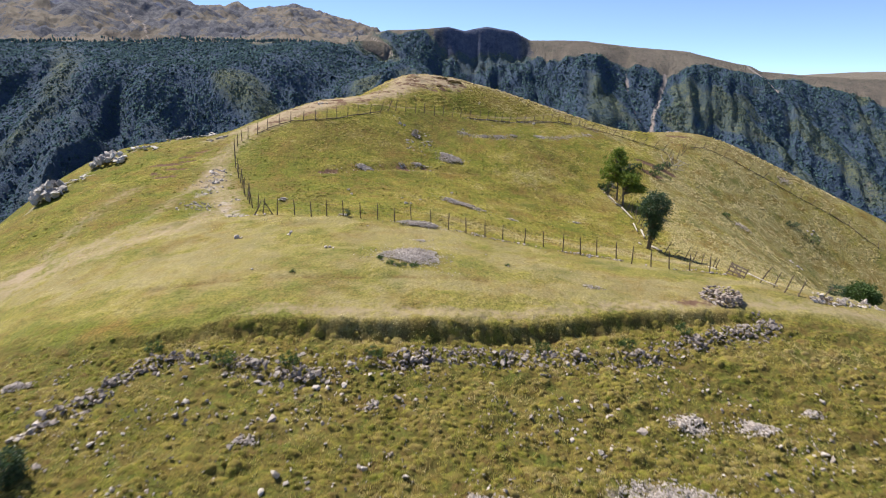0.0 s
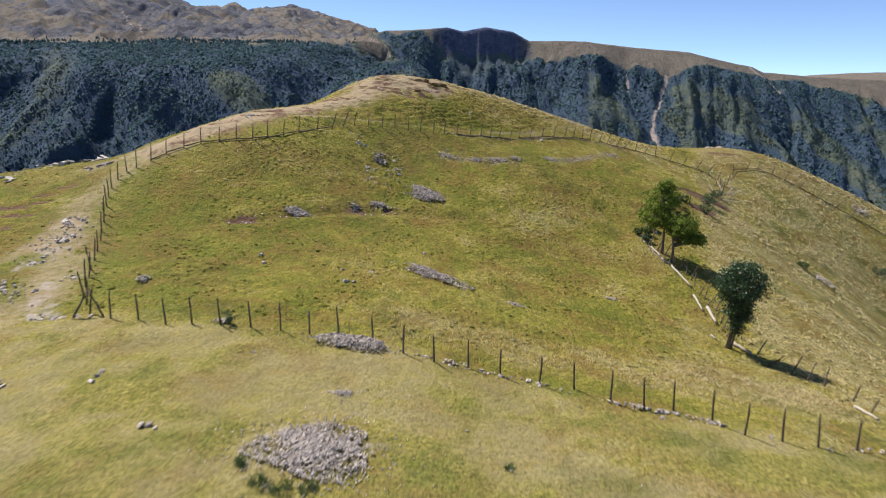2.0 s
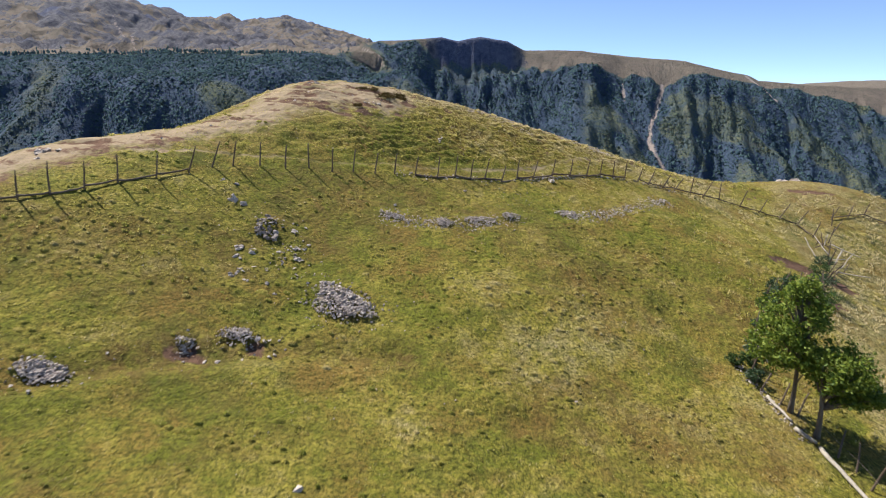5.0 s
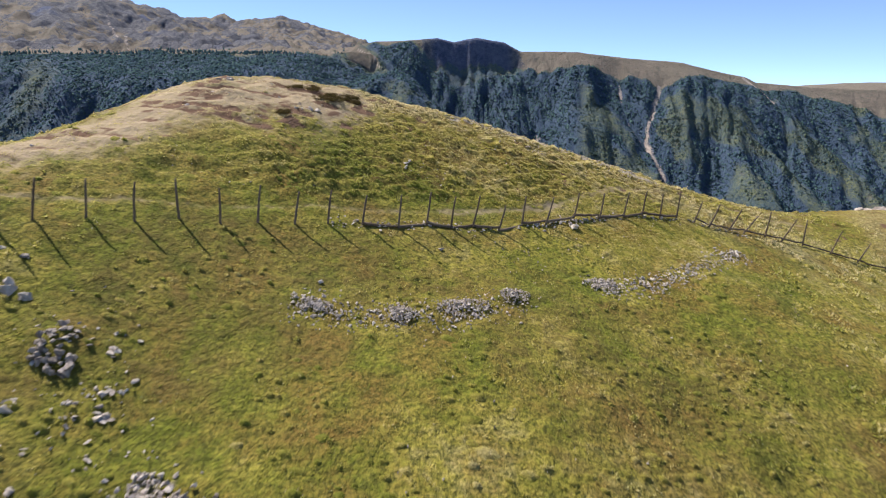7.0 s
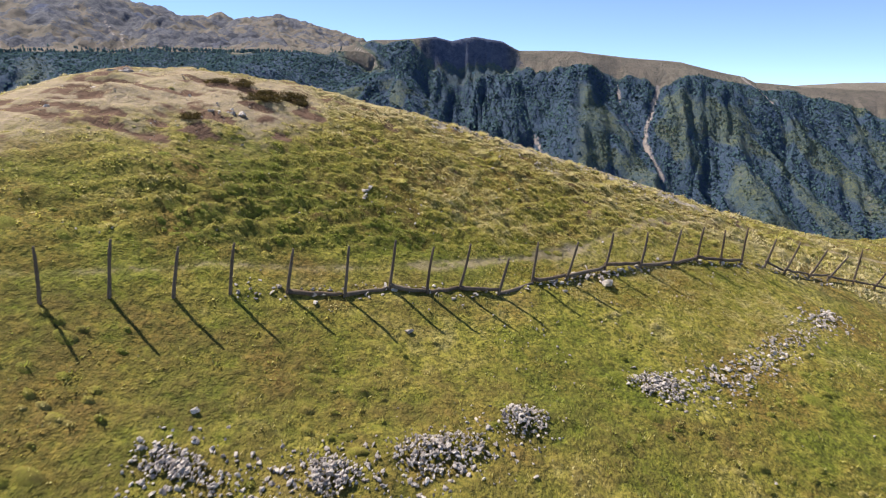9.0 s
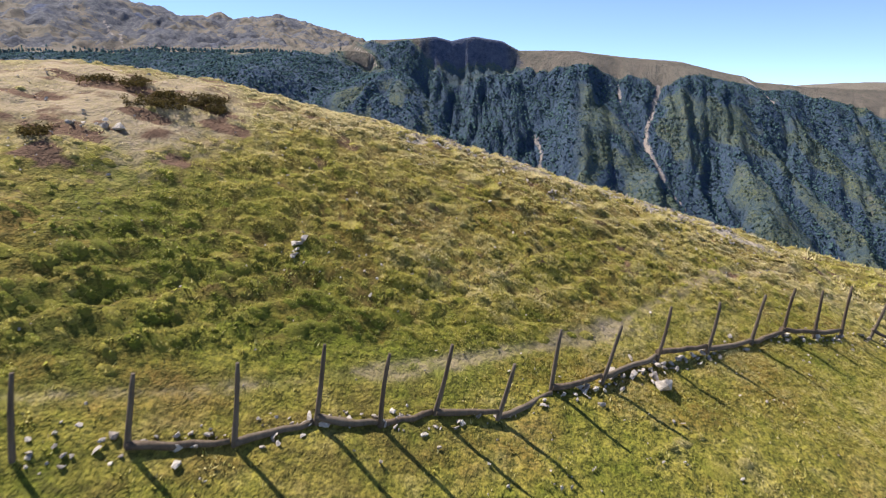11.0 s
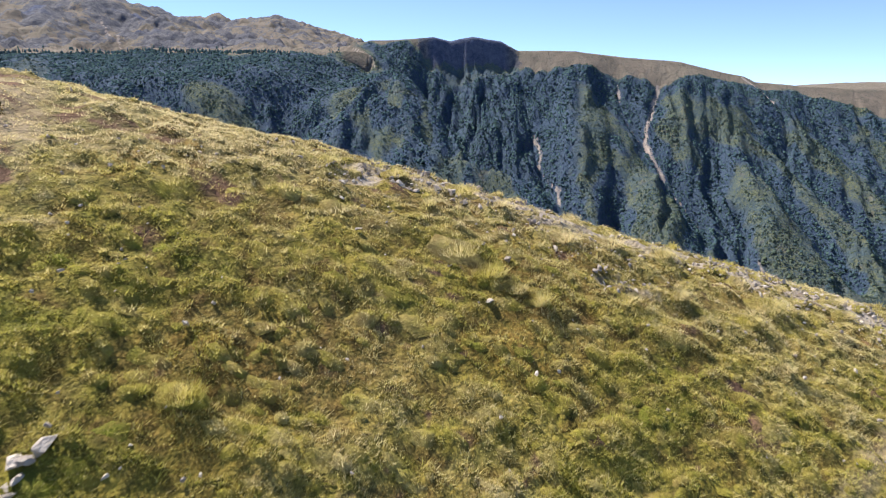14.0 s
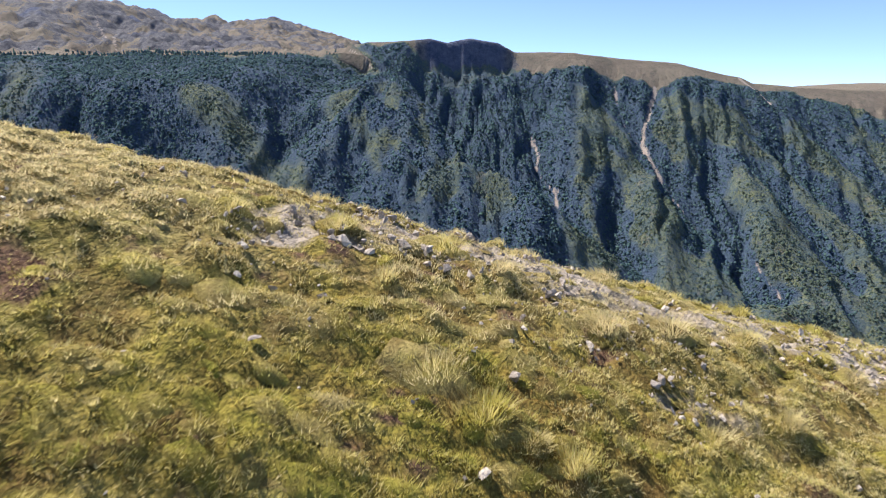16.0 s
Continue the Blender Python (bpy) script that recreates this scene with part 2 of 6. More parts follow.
def mesh_arrays(name, verts, faces, material, smooth=False, layers=None):
    """A mesh from numpy arrays; faces are all triangles or all quads. layers: one float per vertex."""
    me = bpy.data.meshes.new(name)
    n, k = faces.shape
    me.vertices.add(len(verts))
    me.vertices.foreach_set("co", np.ascontiguousarray(verts, np.float32).ravel())
    me.loops.add(n * k)
    me.loops.foreach_set("vertex_index", np.ascontiguousarray(faces, np.int32).ravel())
    me.polygons.add(n)
    me.polygons.foreach_set("loop_start", np.arange(0, n * k, k, dtype=np.int32))
    me.polygons.foreach_set("use_smooth", np.full(n, smooth))
    for key, value in (layers or {}).items():
        me.attributes.new(key, "FLOAT", "POINT").data.foreach_set("value", np.ascontiguousarray(value, np.float32))
    me.update(calc_edges=True)
    me.materials.append(material)
    return me


def sheet(name, xs, ys, height, material, masks):
    X, Y = np.meshgrid(xs, ys)
    Z = height(X, Y)
    nx, ny = len(xs), len(ys)
    i = (np.arange(ny - 1)[:, None] * nx + np.arange(nx - 1)).ravel()
    faces = np.stack([i, i + 1, i + nx + 1, i + nx], 1)
    verts = np.stack([X.ravel(), Y.ravel(), Z.ravel()], 1)
    return mesh_arrays(name, verts, faces, material, True, {k: np.clip(v, 0, 1).ravel() for k, v in masks(X, Y, Z).items()})


def spacing(stops):
    """Coordinates from (from, to, step at start, step at end) runs."""
    out = [stops[0][0]]
    for a, b_, s0, s1 in stops:
        p = out[-1]
        while p < b_ - 1e-6:
            f_ = (p - a) / (b_ - a)
            p = min(b_, p + s0 + (s1 - s0) * f_)
            out.append(p)
    return np.array(out)


def part(name, data, material, parent, label="", m=None):
    if isinstance(data, bmesh.types.BMesh):
        me = bpy.data.meshes.new(name)
        data.to_mesh(me)
        data.free()
        me.materials.append(material)
    else:
        me = data
    ob = new(name, me)
    ob.parent = parent
    if m is not None:
        ob.matrix_basis = m
    return tagged(ob, label) if label else ob


# ---- the hill ----
GRID_X, GRID_Y, GRID_W = np.arange(-63, 78, 14.0), np.arange(8, 110, 14.0), 13.0
CREST_X, CREST_Y, CREST_W = np.arange(-18, 31, 6.0), np.arange(64, 101, 6.0), 5.2
SWELLS = np.array([0.17, 0.22, -0.03, -2.49, -1.87, 0.36, -4.09, 1.86, 1.46, -0.68, -0.43,
                   0.63, -0.05, -1.69, 0.53, -0.49, -2.57, -2.45, -2.41, -1.68, -0.66, -0.24,
                   -0.05, -1.34, -3.01, -0.56, 0.66, -1.42, 5.47, 2.03, -4.30, -0.81, -0.10,
                   -3.77, -1.83, 3.26, 0.29, -0.59, 0.98, -9.29, -1.15, -4.40, -1.08, -0.65,
                   -6.10, 0.81, 2.28, -3.92, 1.25, -4.93, 6.55, 1.17, -5.17, -2.45, -2.90,
                   -3.78, 0.55, 7.44, -2.25, 6.00, -0.12, -1.24, -4.74, -2.55, 1.10, -1.96,
                   -1.06, -2.78, -2.29, -1.11, 6.45, 3.45, 2.53, 6.26, 5.02, 4.22, 2.18,
                   -0.17, -1.44, -3.25, -1.14, 2.79, -2.57, -1.09, 6.77, -0.31, -3.07, 0.26]).reshape(8, 11)
KNOLLS = np.array([1.21, 0.47, -0.16, -0.60, 0.27, -0.93, -0.22, -0.42, -0.32, 0.92, 0.92,
                   0.43, -0.80, 0.64, -0.24, -1.14, -0.14, -0.44, 0.81, 0.55, -0.54, -0.25,
                   -1.51, 0.41, 0.02, 0.52, 0.04, -0.75, -1.13, 0.91, -0.47, 0.14, -1.22,
                   0.05, -0.42, -0.33, -0.57, 0.71, 0.51, 0.43, 1.67, 2.26, 0.56, -0.09,
                   -0.14, -0.08, 0.35, -0.26, 0.96, -2.28, -0.91, 0.82, 0.56, -0.18, -0.02,
                   0.00, 0.01, 0.26, -0.64, -0.51, 0.05, -1.16, -0.69]).reshape(7, 9)


def dome(x, y):
    d = np.sqrt((x * 0.8) ** 2 + np.where(y > 62, 1.15 * (y - 62), 0.25 * (y - 62)) ** 2)
    return 13 - 0.6 * (np.sqrt(45 ** 2 + d * d) - 45)


def bank_line(x):
    """The lip of the bank, seen from above."""
    return np.interp(x, [-24, -18.7, -15.4, -12.8, -7.6, -2.3, 0.4, 3.2, 6.1, 9.1, 12.2, 20], [30.3, 27.8, 26.8, 26.9, 27.3, 27.5, 27.7, 28.1, 28.9, 29.7, 30.3, 31.5])


def hill(x, y):
    """The lie of the land, without its roughness."""
    x, y = np.broadcast_arrays(np.asarray(x, float), np.asarray(y, float))
    shape, x, y = x.shape, x.ravel(), y.ravel()
    z = dome(x, y) + 0.74 * (step(-0.38, 0.32, y - bank_line(x)) - 0.5) * np.exp(-((x - 2) / 17.0) ** 4) * np.exp(-((y - 27) / 9.0) ** 2)
    near = (np.abs(x) < 140) & (y > -60) & (y < 190)
    xn, yn = x[near], y[near]
    for gx, gy, w, c in ((GRID_X, GRID_Y, GRID_W, SWELLS), (CREST_X, CREST_Y, CREST_W, KNOLLS)):
        a = np.exp(-((xn[:, None] - gx) ** 2) / (2 * w * w))
        b_ = np.exp(-((yn[:, None] - gy) ** 2) / (2 * w * w))
        z[near] += ((b_ @ c) * a).sum(1)
    return z.reshape(shape)


def along(x, y, line):
    """Distance to a polyline."""
    best = np.full(np.shape(x), 1e9)
    for (ax, ay), (bx, by) in zip(line[:-1], line[1:]):
        dx, dy = bx - ax, by - ay
        s = np.clip(((x - ax) * dx + (y - ay) * dy) / (dx * dx + dy * dy), 0, 1)
        best = np.minimum(best, np.hypot(x - ax - s * dx, y - ay - s * dy))
    return best


BACK_PATH = [(-10, 71.2), (-2, 74.6), (2.3, 76.7), (6.5, 78.5), (10.2, 80.5), (13.9, 83.5), (19, 86.6), (26, 88.5)]
LOW_PATH = [(10.6, 80.6), (13.0, 81.9), (16.1, 84.0), (20, 85.4), (26, 86.6)]
COL_PATH = [(-6, 78), (-12, 72), (-20, 64.5), (-21.5, 60), (-19.5, 54), (-16.5, 47), (-18, 43), (-25, 39.5), (-36, 34)]
SIDE_PATH = [(-27.0, 53), (-28.0, 48.8), (-28.4, 44.4), (-28.1, 40.9), (-30.5, 39.2), (-36, 36)]
MID_PATH = [(-21.2, 57.3), (-21.9, 51.6), (-22.2, 45.6), (-25.2, 41.9), (-28, 40.2)]
CREST_PATH = [(-24, 66.5), (-17, 68), (-10, 74), (-5, 80), (-1, 83), (4, 84.2)]
RIDGE_SCARPS = [(-8.0, 77.5, 1.6, 0.4), (-12.5, 72.2, 1.8, 0.4), (-15.5, 69.5, 1.4, 0.35), (-10.5, 57.6, 1.1, 0.5), (-4.0, 61.1, 0.6, 0.3), (-1.9, 61.9, 0.5, 0.3), (-26.5, 59.6, 1.6, 0.35), (-25.2, 61.5, 1.2, 0.3),
    (26.5, 76.5, 2.6, 1.1), (24.3, 73.0, 1.3, 0.9), (33.5, 90.5, 1.8, 0.5), (-25.3, 56.6, 1.1, 0.35), (-25.0, 58.4, 1.2, 0.3), (-24.6, 60.2, 1.0, 0.3), (-23.9, 62.6, 1.1, 0.3), (-26.6, 57.4, 0.9, 0.3)]
SUMMIT_SCARPS = [(-3.3, 82.6, 0.76, 0.26), (-0.5, 83.8, 1.2, 0.26), (1.2, 83.6, 0.96, 0.26), (1.0, 82.6, 0.61, 0.26), (2.4, 83.0, 0.56, 0.26), (-0.5, 81.3, 0.49, 0.26), (0.3, 81.4, 0.39, 0.26), (-1.1, 80.0, 0.56, 0.26),
    (-3.0, 80.6, 0.8, 0.26), (-3.8, 80.0, 0.59, 0.26), (-4.2, 82.0, 0.65, 0.26), (1.9, 81.5, 0.24, 0.26), (-2.4, 80.0, 0.48, 0.26), (-4.5, 80.5, 0.51, 0.26), (-1.3, 80.7, 0.29, 0.26), (0.1, 83.5, 0.54, 0.26)]


FURROW = [(-16.5, 31.9), (-12.3, 31.8), (-8.7, 31.65), (-5.0, 32.0), (-1.0, 32.45), (2.5, 32.7)]
DITCH = [(-12.5, 57.0), (-9.5, 57.8), (-5.0, 60.4), (-1.5, 61.8), (3.0, 62.6)]


def scarp_field(x, y):
    s = np.zeros(np.shape(x))
    wob = fbm(x * 1.7, y * 1.7, 3, 40)
    for cx, cy, r, q in RIDGE_SCARPS + SUMMIT_SCARPS:
        d = np.hypot((x - cx) / r, (y - cy) / q) + 0.45 * wob
        s = np.maximum(s, (1 - step(0.8, 1.1, d)) * np.clip((y - cy + q) / (1.6 * q), 0, 1))
    worn = np.exp(-(((x + 4) / 6.0) ** 2 + ((y - 82.0) / 3.6) ** 2) ** 2)
    streak = 0.6 * vnoise(x * 1.9 + 0.5 * y, y * 5.2, 68) + 0.4 * vnoise(x * 0.7, y * 1.6, 70)
    return np.maximum(s, 0.32 * worn * step(0.56, 0.66, streak))


def wildness(x, y):
    """How tussocky the sward is: 1 on the summit's flank and below the bank, low on the grazed fields."""
    flank = step(0.3, 2.0, along_above(x, y)) * step(-26, -14, x)
    low = 1 - step(-1.5, 1.0, y - bank_line(x) - 1.0)
    shelf = step(0.2, 1.5, y - bank_line(x)) * (1 - step(38, 43, y))
    return np.clip(0.35 + 0.65 * np.maximum(flank, low) - 0.22 * shelf, 0.1, 1)


def along_above(x, y):
    return y - np.interp(x, [-21, -9, 0, 10, 20, 30, 60], [64.5, 69, 75.5, 79.8, 84.2, 86, 84])


def close_by(x, y):
    return step(-3, 0, x) * (1 - step(15, 17, x)) * step(0.2, 0.9, along_above(x, y))


def lumps(x, y):
    """Rounded cushions of turf with creases between them: 0 in a crease."""
    return np.abs(fbm(x * 1.9 + 0.3 * y, y * 3.3, 2, 47, 0.5))


def tufted(x, y):
    return step(0.3, 1.6, along_above(x, y)) * step(-1.5, 5, x) * (1 - step(20, 26, x)) * (1 - step(92, 96, y))


def ground(x, y):
    x, y = np.asarray(x, float), np.asarray(y, float)
    z = hill(x, y)
    near = (np.abs(x) < 90) & (y > -20) & (y < 125)
    if np.any(near):
        xn, yn = x[near], y[near]
        w = wildness(xn, yn)
        flank = step(0.2, 1.6, along_above(xn, yn)) * (1 - step(1, 12, -xn - 0.4 * (yn - 78)))
        rough = 0.20 * w * (np.abs(fbm(xn * 1.3, yn * 1.3, 2, 3, 0.5)) - 0.2) + 0.05 * w * fbm(xn * 3.1, yn * 3.1, 2, 4) + 0.12 * fbm(xn * 0.22, yn * 0.22, 3, 9)
        lev = z[near] / 0.36 + 0.7 * fbm(xn * 0.3, yn * 0.3, 3, 21)
        f_ = lev - np.floor(lev)
        tread = np.where(f_ < 0.72, f_ / 0.72, (1 - f_) / 0.28) - 0.5
        rough = rough + (0.15 - 0.07 * step(80, 83, yn) * step(2, 8, xn)) * flank * tread * (0.4 + vnoise(xn * 0.5, yn * 0.5, 33))
        rough = rough - 0.22 * scarp_field(xn, yn) * (0.6 + 0.6 * vnoise(xn * 2, yn * 2, 5))
        rough = rough - 0.07 * np.exp(-(along(xn, yn, FURROW) / 0.2) ** 2)
        rough = rough - 0.20 * np.exp(-(along(xn, yn, DITCH) / 0.5) ** 2) + 0.10 * np.exp(-((along(xn, yn + 1.0, DITCH)) / 0.6) ** 2)
        low = (1 - step(-1.2, -0.3, yn - bank_line(xn))) * (1 - step(24, 34, np.abs(xn)))
        rough = rough + 0.17 * low * tread * (0.3 + 1.1 * vnoise(xn * 0.4, yn * 0.4, 34)) + 0.10 * low * fbm(xn * 1.6, yn * 2.2, 3, 35)
        lip = (1 - step(15, 19, xn)) * step(-17, -12, xn)
        rough = rough - 0.07 * lip * np.exp(-((yn - bank_line(xn) + 0.55 + 0.15 * fbm(xn * 0.8, yn * 0, 3, 36)) / 0.38) ** 2)
        rough = rough * (1 - 0.5 * close_by(xn, yn) * step(78, 81, yn))
        rough = rough + (0.125 + 0.085 * close_by(xn, yn)) * tufted(xn, yn) * (np.clip(lumps(xn, yn), 0, 0.5) - 0.2)
        crown = np.exp(-(((xn + 3) / 7.5) ** 2 + ((yn - 82.5) / 4.5) ** 2) ** 2)
        rough = rough * (1 - 0.45 * crown) + 0.04 * crown * np.abs(fbm(xn * 0.9 + 0.3 * yn, yn * 2.4, 3, 38))
        rough = rough * (1 - 0.55 * step(17, 24, xn))
        rough = rough + 0.34 * np.exp(-((xn + 3.05) / 0.75) ** 2 - ((yn - 68.65) / 0.6) ** 2) - 0.2 * np.exp(-((xn + 3.6) / 0.55) ** 2 - ((yn - 67.35) / 0.35) ** 2)
        fold = step(0.45, 0.75, vnoise(xn * 0.16, yn * 0.22, 44))
        rough = rough + 0.16 * fold * fbm(xn * 0.7, yn * 0.9, 3, 45) * (1 - 0.6 * step(17, 24, xn))
        z = z.copy()
        z[near] += rough
    return z


# stone heaps: x, y, half length, half width, turn, height, stones, smallest, largest
FIELD_HEAPS = [(-1.75, 35.4, 2.4, 1.8, 0, 0.17, 2400, 0.09, 0.2), (-1.6, 42.2, 2.1, 0.85, -6, 0.3, 967, 0.103, 0.24), (-1.4, 38.5, 0.6, 0.3, 0, 0.05, 74, 0.069, 0.16), (1.6, 52.65, 2.75, 1.0, -27, 0.24, 967, 0.103, 0.24), (0.65, 64.85, 1.8, 1.2, -28, 0.3, 893, 0.115, 0.28), (-7.5, 59.2, 1.1, 0.6, 0, 0.25, 409, 0.115, 0.26), (-2.6, 62.3, 0.8, 0.42, 10, 0.16, 220, 0.1, 0.192), (-4.1, 61.4, 0.5, 0.35, 0, 0.14, 120, 0.09, 0.176), (2.35, 71.7, 0.8, 0.42, -10, 0.14, 260, 0.06, 0.16), (4.65, 72.0, 0.62, 0.6, -40, 0.18, 260, 0.06, 0.18)]
WALL_HEAPS = [(6.5, 72.8, 1.3, 0.62, 20, 0.12, 380, 0.06, 0.18), (8.1, 73.9, 0.7, 0.5, 20, 0.14, 220, 0.06, 0.17), (11.5, 75.9, 0.95, 0.6, 10, 0.12, 330, 0.05, 0.16), (12, 55, 0.55, 0.25, 0, 0.1, 80, 0.08, 0.176), (8.2, 18.9, 3.2, 1.15, 3, 0.12, 1800, 0.07, 0.2), (1.8, 17.6, 1.8, 0.6, 0, 0.1, 372, 0.092, 0.24), (10.3, 23, 1.15, 0.75, 0, 0.1, 335, 0.092, 0.24), (13.1, 23.1, 1.25, 0.7, -10, 0.1, 372, 0.092, 0.24), (15.9, 24, 0.7, 0.35, 0, 0.08, 130, 0.092, 0.22), (-18.1, 24.1, 0.9, 0.5, 10, 0.15, 167, 0.115, 0.28)]
SMALL_HEAPS = [(-12.6, 48.5, 0.5, 0.4, 0, 0.16, 80, 0.1, 0.208), (34.8, 71, 2, 1.3, 30, 0.18, 126, 0.1, 0.32), (47, 86, 2, 1.2, 20, 0.22, 100.8, 0.12, 0.36), (8.3, 32.85, 1.0, 0.45, -10, 0.05, 150, 0.05, 0.12), (-7, 43.35, 0.55, 0.35, 0, 0.12, 72, 0.08, 0.176), (-2.8, 22.4, 0.5, 0.4, 0, 0.14, 56, 0.115, 0.28), (-7, 20, 0.7, 0.4, 0, 0.12, 56, 0.115, 0.28), (5.7, 50.6, 0.8, 0.3, -20, 0.06, 80, 0.07, 0.16)]
HEAPS = np.array(FIELD_HEAPS + WALL_HEAPS + SMALL_HEAPS)


def heap_field(x, y):
    out = np.zeros(np.shape(x))
    for cx, cy, rx, ry, rot in HEAPS[(HEAPS[:, 2] > 1.0) & (HEAPS[:, 1] < 70)][:, :5]:
        c, s = math.cos(radians(rot)), math.sin(radians(rot))
        u, v = (x - cx) * c + (y - cy) * s, (y - cy) * c - (x - cx) * s
        out = np.maximum(out, np.exp(-((u / rx) ** 2 + (v / ry) ** 2) ** 2))
    return out


def risers(x, y):
    """The steep fronts of the small terraces that follow the slope."""
    lev = hill(x, y) / 0.36 + 0.7 * fbm(x * 0.3, y * 0.3, 3, 21)
    f_ = lev - np.floor(lev)
    return step(0.6, 0.74, f_) * (1 - step(0.92, 1.0, f_)) * step(0.3, 0.6, vnoise(x * 0.5, y * 0.5, 37))


def masks(x, y, z=None):
    n = fbm(x * 0.12, y * 0.12, 4, 50)
    above = along_above(x, y)
    inside = step(0, 1.5, y - np.interp(x, [-13, 0, 16], [44.5, 42.3, 38])) * (1 - step(-0.5, 0.8, above)) * step(-20, -17, x) * (1 - step(0, 2, x - 18 - 0.5 * np.maximum(y - 62, 0)))
    shelf = step(-0.6, 0.8 + 5 * step(22, 34, np.abs(x)), y - bank_line(x) + 3 * n * step(18, 30, np.abs(x))) * (1 - step(26, 44, np.abs(x))) * (1 - step(-1, 1, y - np.interp(x, [-13, 0, 16], [44.5, 42.3, 38])))
    top = np.exp(-(((x + 3) / 6.5) ** 2 + ((y - 83.5) / 4.0) ** 2) ** 2)
    crest = step(5.5, 8.5, y - 77.5 + 0.10 * (x - 8)) * step(-2, 3, x) * (1 - step(22, 30, x))
    right = step(0, 3, x - 19 - 0.35 * np.maximum(y - 62, 0)) * step(26, 46, y + 4 * n)
    dry = 0.28 + 0.10 * inside * step(0, 6, x) + 0.32 * n + 0.44 * shelf + 0.60 * top + 0.26 * crest + 0.56 * right - 0.10 * step(16, 22, -x) * (1 - shelf) - 0.24 * inside * step(-2, 8, -x) * step(-62, -52, -y)
    dry += 0.5 * np.exp(-((y - np.interp(x, [-13, 0, 16], [44.5, 42.3, 38]) - 3.2 - 0.15 * x) / 2.6) ** 2) * inside * step(-4, 4, x) + 0.10 * right + 0.4 * np.exp(-((x - 22) / 4.0) ** 2 - ((y - 48) / 7.0) ** 2)
    dry -= 0.24 * np.exp(-((x - 5.8) / 3.6) ** 2 - ((y - 67.6) / 3.0) ** 2)
    dry += 0.6 * np.exp(-((x - 3.8) / 1.9) ** 2 - ((y - 85.2) / 1.3) ** 2)
    dry -= 0.26 * np.exp(-((x - 3.5) / 3.6) ** 2 - ((y - 80.3) / 2.2) ** 2)
    front = np.exp(-((x + 15.5) / 5.5) ** 2 - ((y - bank_line(x) - 1.0) / 0.8) ** 2)
    dry -= 1.0 * front + 0.35 * np.exp(-((x + 7) / 5.0) ** 2 - ((y - 30.6) / 0.7) ** 2)
    dry += 0.3 * np.exp(-((y - bank_line(x) + 0.4) / 0.4) ** 2) * step(-17, -12, x) * (1 - step(15, 19, x))
    wig = 0.5 * fbm(x * 0.6, y * 0.6, 3, 60)
    furrow = np.exp(-((along(x, y, FURROW) + 0.2 * np.abs(wig)) / 0.22) ** 2) * step(0.2, 0.5, vnoise(x * 0.6, y * 0.6, 143))
    lush = step(0.38, 0.66, 0.65 * vnoise(x * 0.24, y * 0.5, 144) + 0.35 * vnoise(x * 1.1, y * 1.6, 145) + 0.16 * step(2, 9, -x) * step(-34, -30, -y))
    dry -= 0.42 * lush * shelf
    track = (0.50 + 0.06 * step(3, 8, x)) * np.exp(-((along(x, y, BACK_PATH) + 0.3 * wig) / (0.14 + 0.06 * step(6, 12, x))) ** 2) + 0.32 * np.exp(-((along(x, y, LOW_PATH) + 0.3 * wig) / 0.4) ** 2)
    track += 0.55 * np.exp(-((along(x, y, COL_PATH) + wig) / 1.9) ** 2) + 0.42 * np.exp(-((along(x, y, SIDE_PATH) + 2 * wig) / 1.1) ** 2) + 0.42 * np.exp(-((along(x, y, MID_PATH) + wig) / 0.8) ** 2)
    track += 0.55 * np.exp(-((along(x, y, CREST_PATH) + wig) / 2.0) ** 2) * (1 - 0.8 * step(1.5, 4, x)) + 0.62 * top * (1 - 0.7 * step(1, 4, x)) * (1 - 0.6 * step(0.45, 0.65, vnoise(x * 0.7, y * 1.3, 69)))
    track += 0.5 * shelf * np.exp(-((y - bank_line(x) - 1.0) / 1.0) ** 2) * step(-13, -8, x)
    soil = 1.9 * scarp_field(x, y) + 0.8 * np.exp(-((x - 13.4) / 1.5) ** 2 - ((y - 31.6) / 0.5) ** 2)
    soil += 0.45 * np.exp(-(along(x, y, [(-19, 65.6), (-13, 68.5), (-9, 73)]) / 0.9) ** 2)
    soil += 0.60 * np.clip(top + np.exp(-(along(x, y, CREST_PATH) / 3.0) ** 2), 0, 1) * step(0.56, 0.74, 0.7 * vnoise(x * 1.1 + 0.4 * y, y * 3.2, 61) + 0.3 * vnoise(x * 3.3, y * 7.0, 68))
    soil += 0.6 * step(0.66, 0.76, 0.65 * vnoise(x * 2.9, y * 3.7, 63) + 0.35 * vnoise(x * 7.0, y * 8.0, 64)) * step(0.8, 2.0, above) * step(4, 8, x)
    rim = np.exp(-((along(x, y, [(6.7, 85.6), (7.4, 86.3), (9.0, 86.4), (11.0, 86.4), (12.5, 86.7), (16, 86.4)]) + 0.4 * wig) / 0.8) ** 2) + 0.62 * np.exp(-(((x - 10.4) / 0.9) ** 2 + ((y - 84.5) / 0.5) ** 2))
    bare = 0.80 * rim + 0.55 * np.exp(-((along(x, y, [(-20.5, 57.3), (-20.0, 54), (-20.2, 50.6)]) + wig) / 1.0) ** 2) + 0.6 * np.exp(-((along(x, y, [(-17.5, 48.5), (-15.5, 45)]) + wig) / 0.7) ** 2) + 0.55 * np.exp(-(((x + 14.5) / 1.6) ** 2 + ((y - 44.4) / 0.6) ** 2))
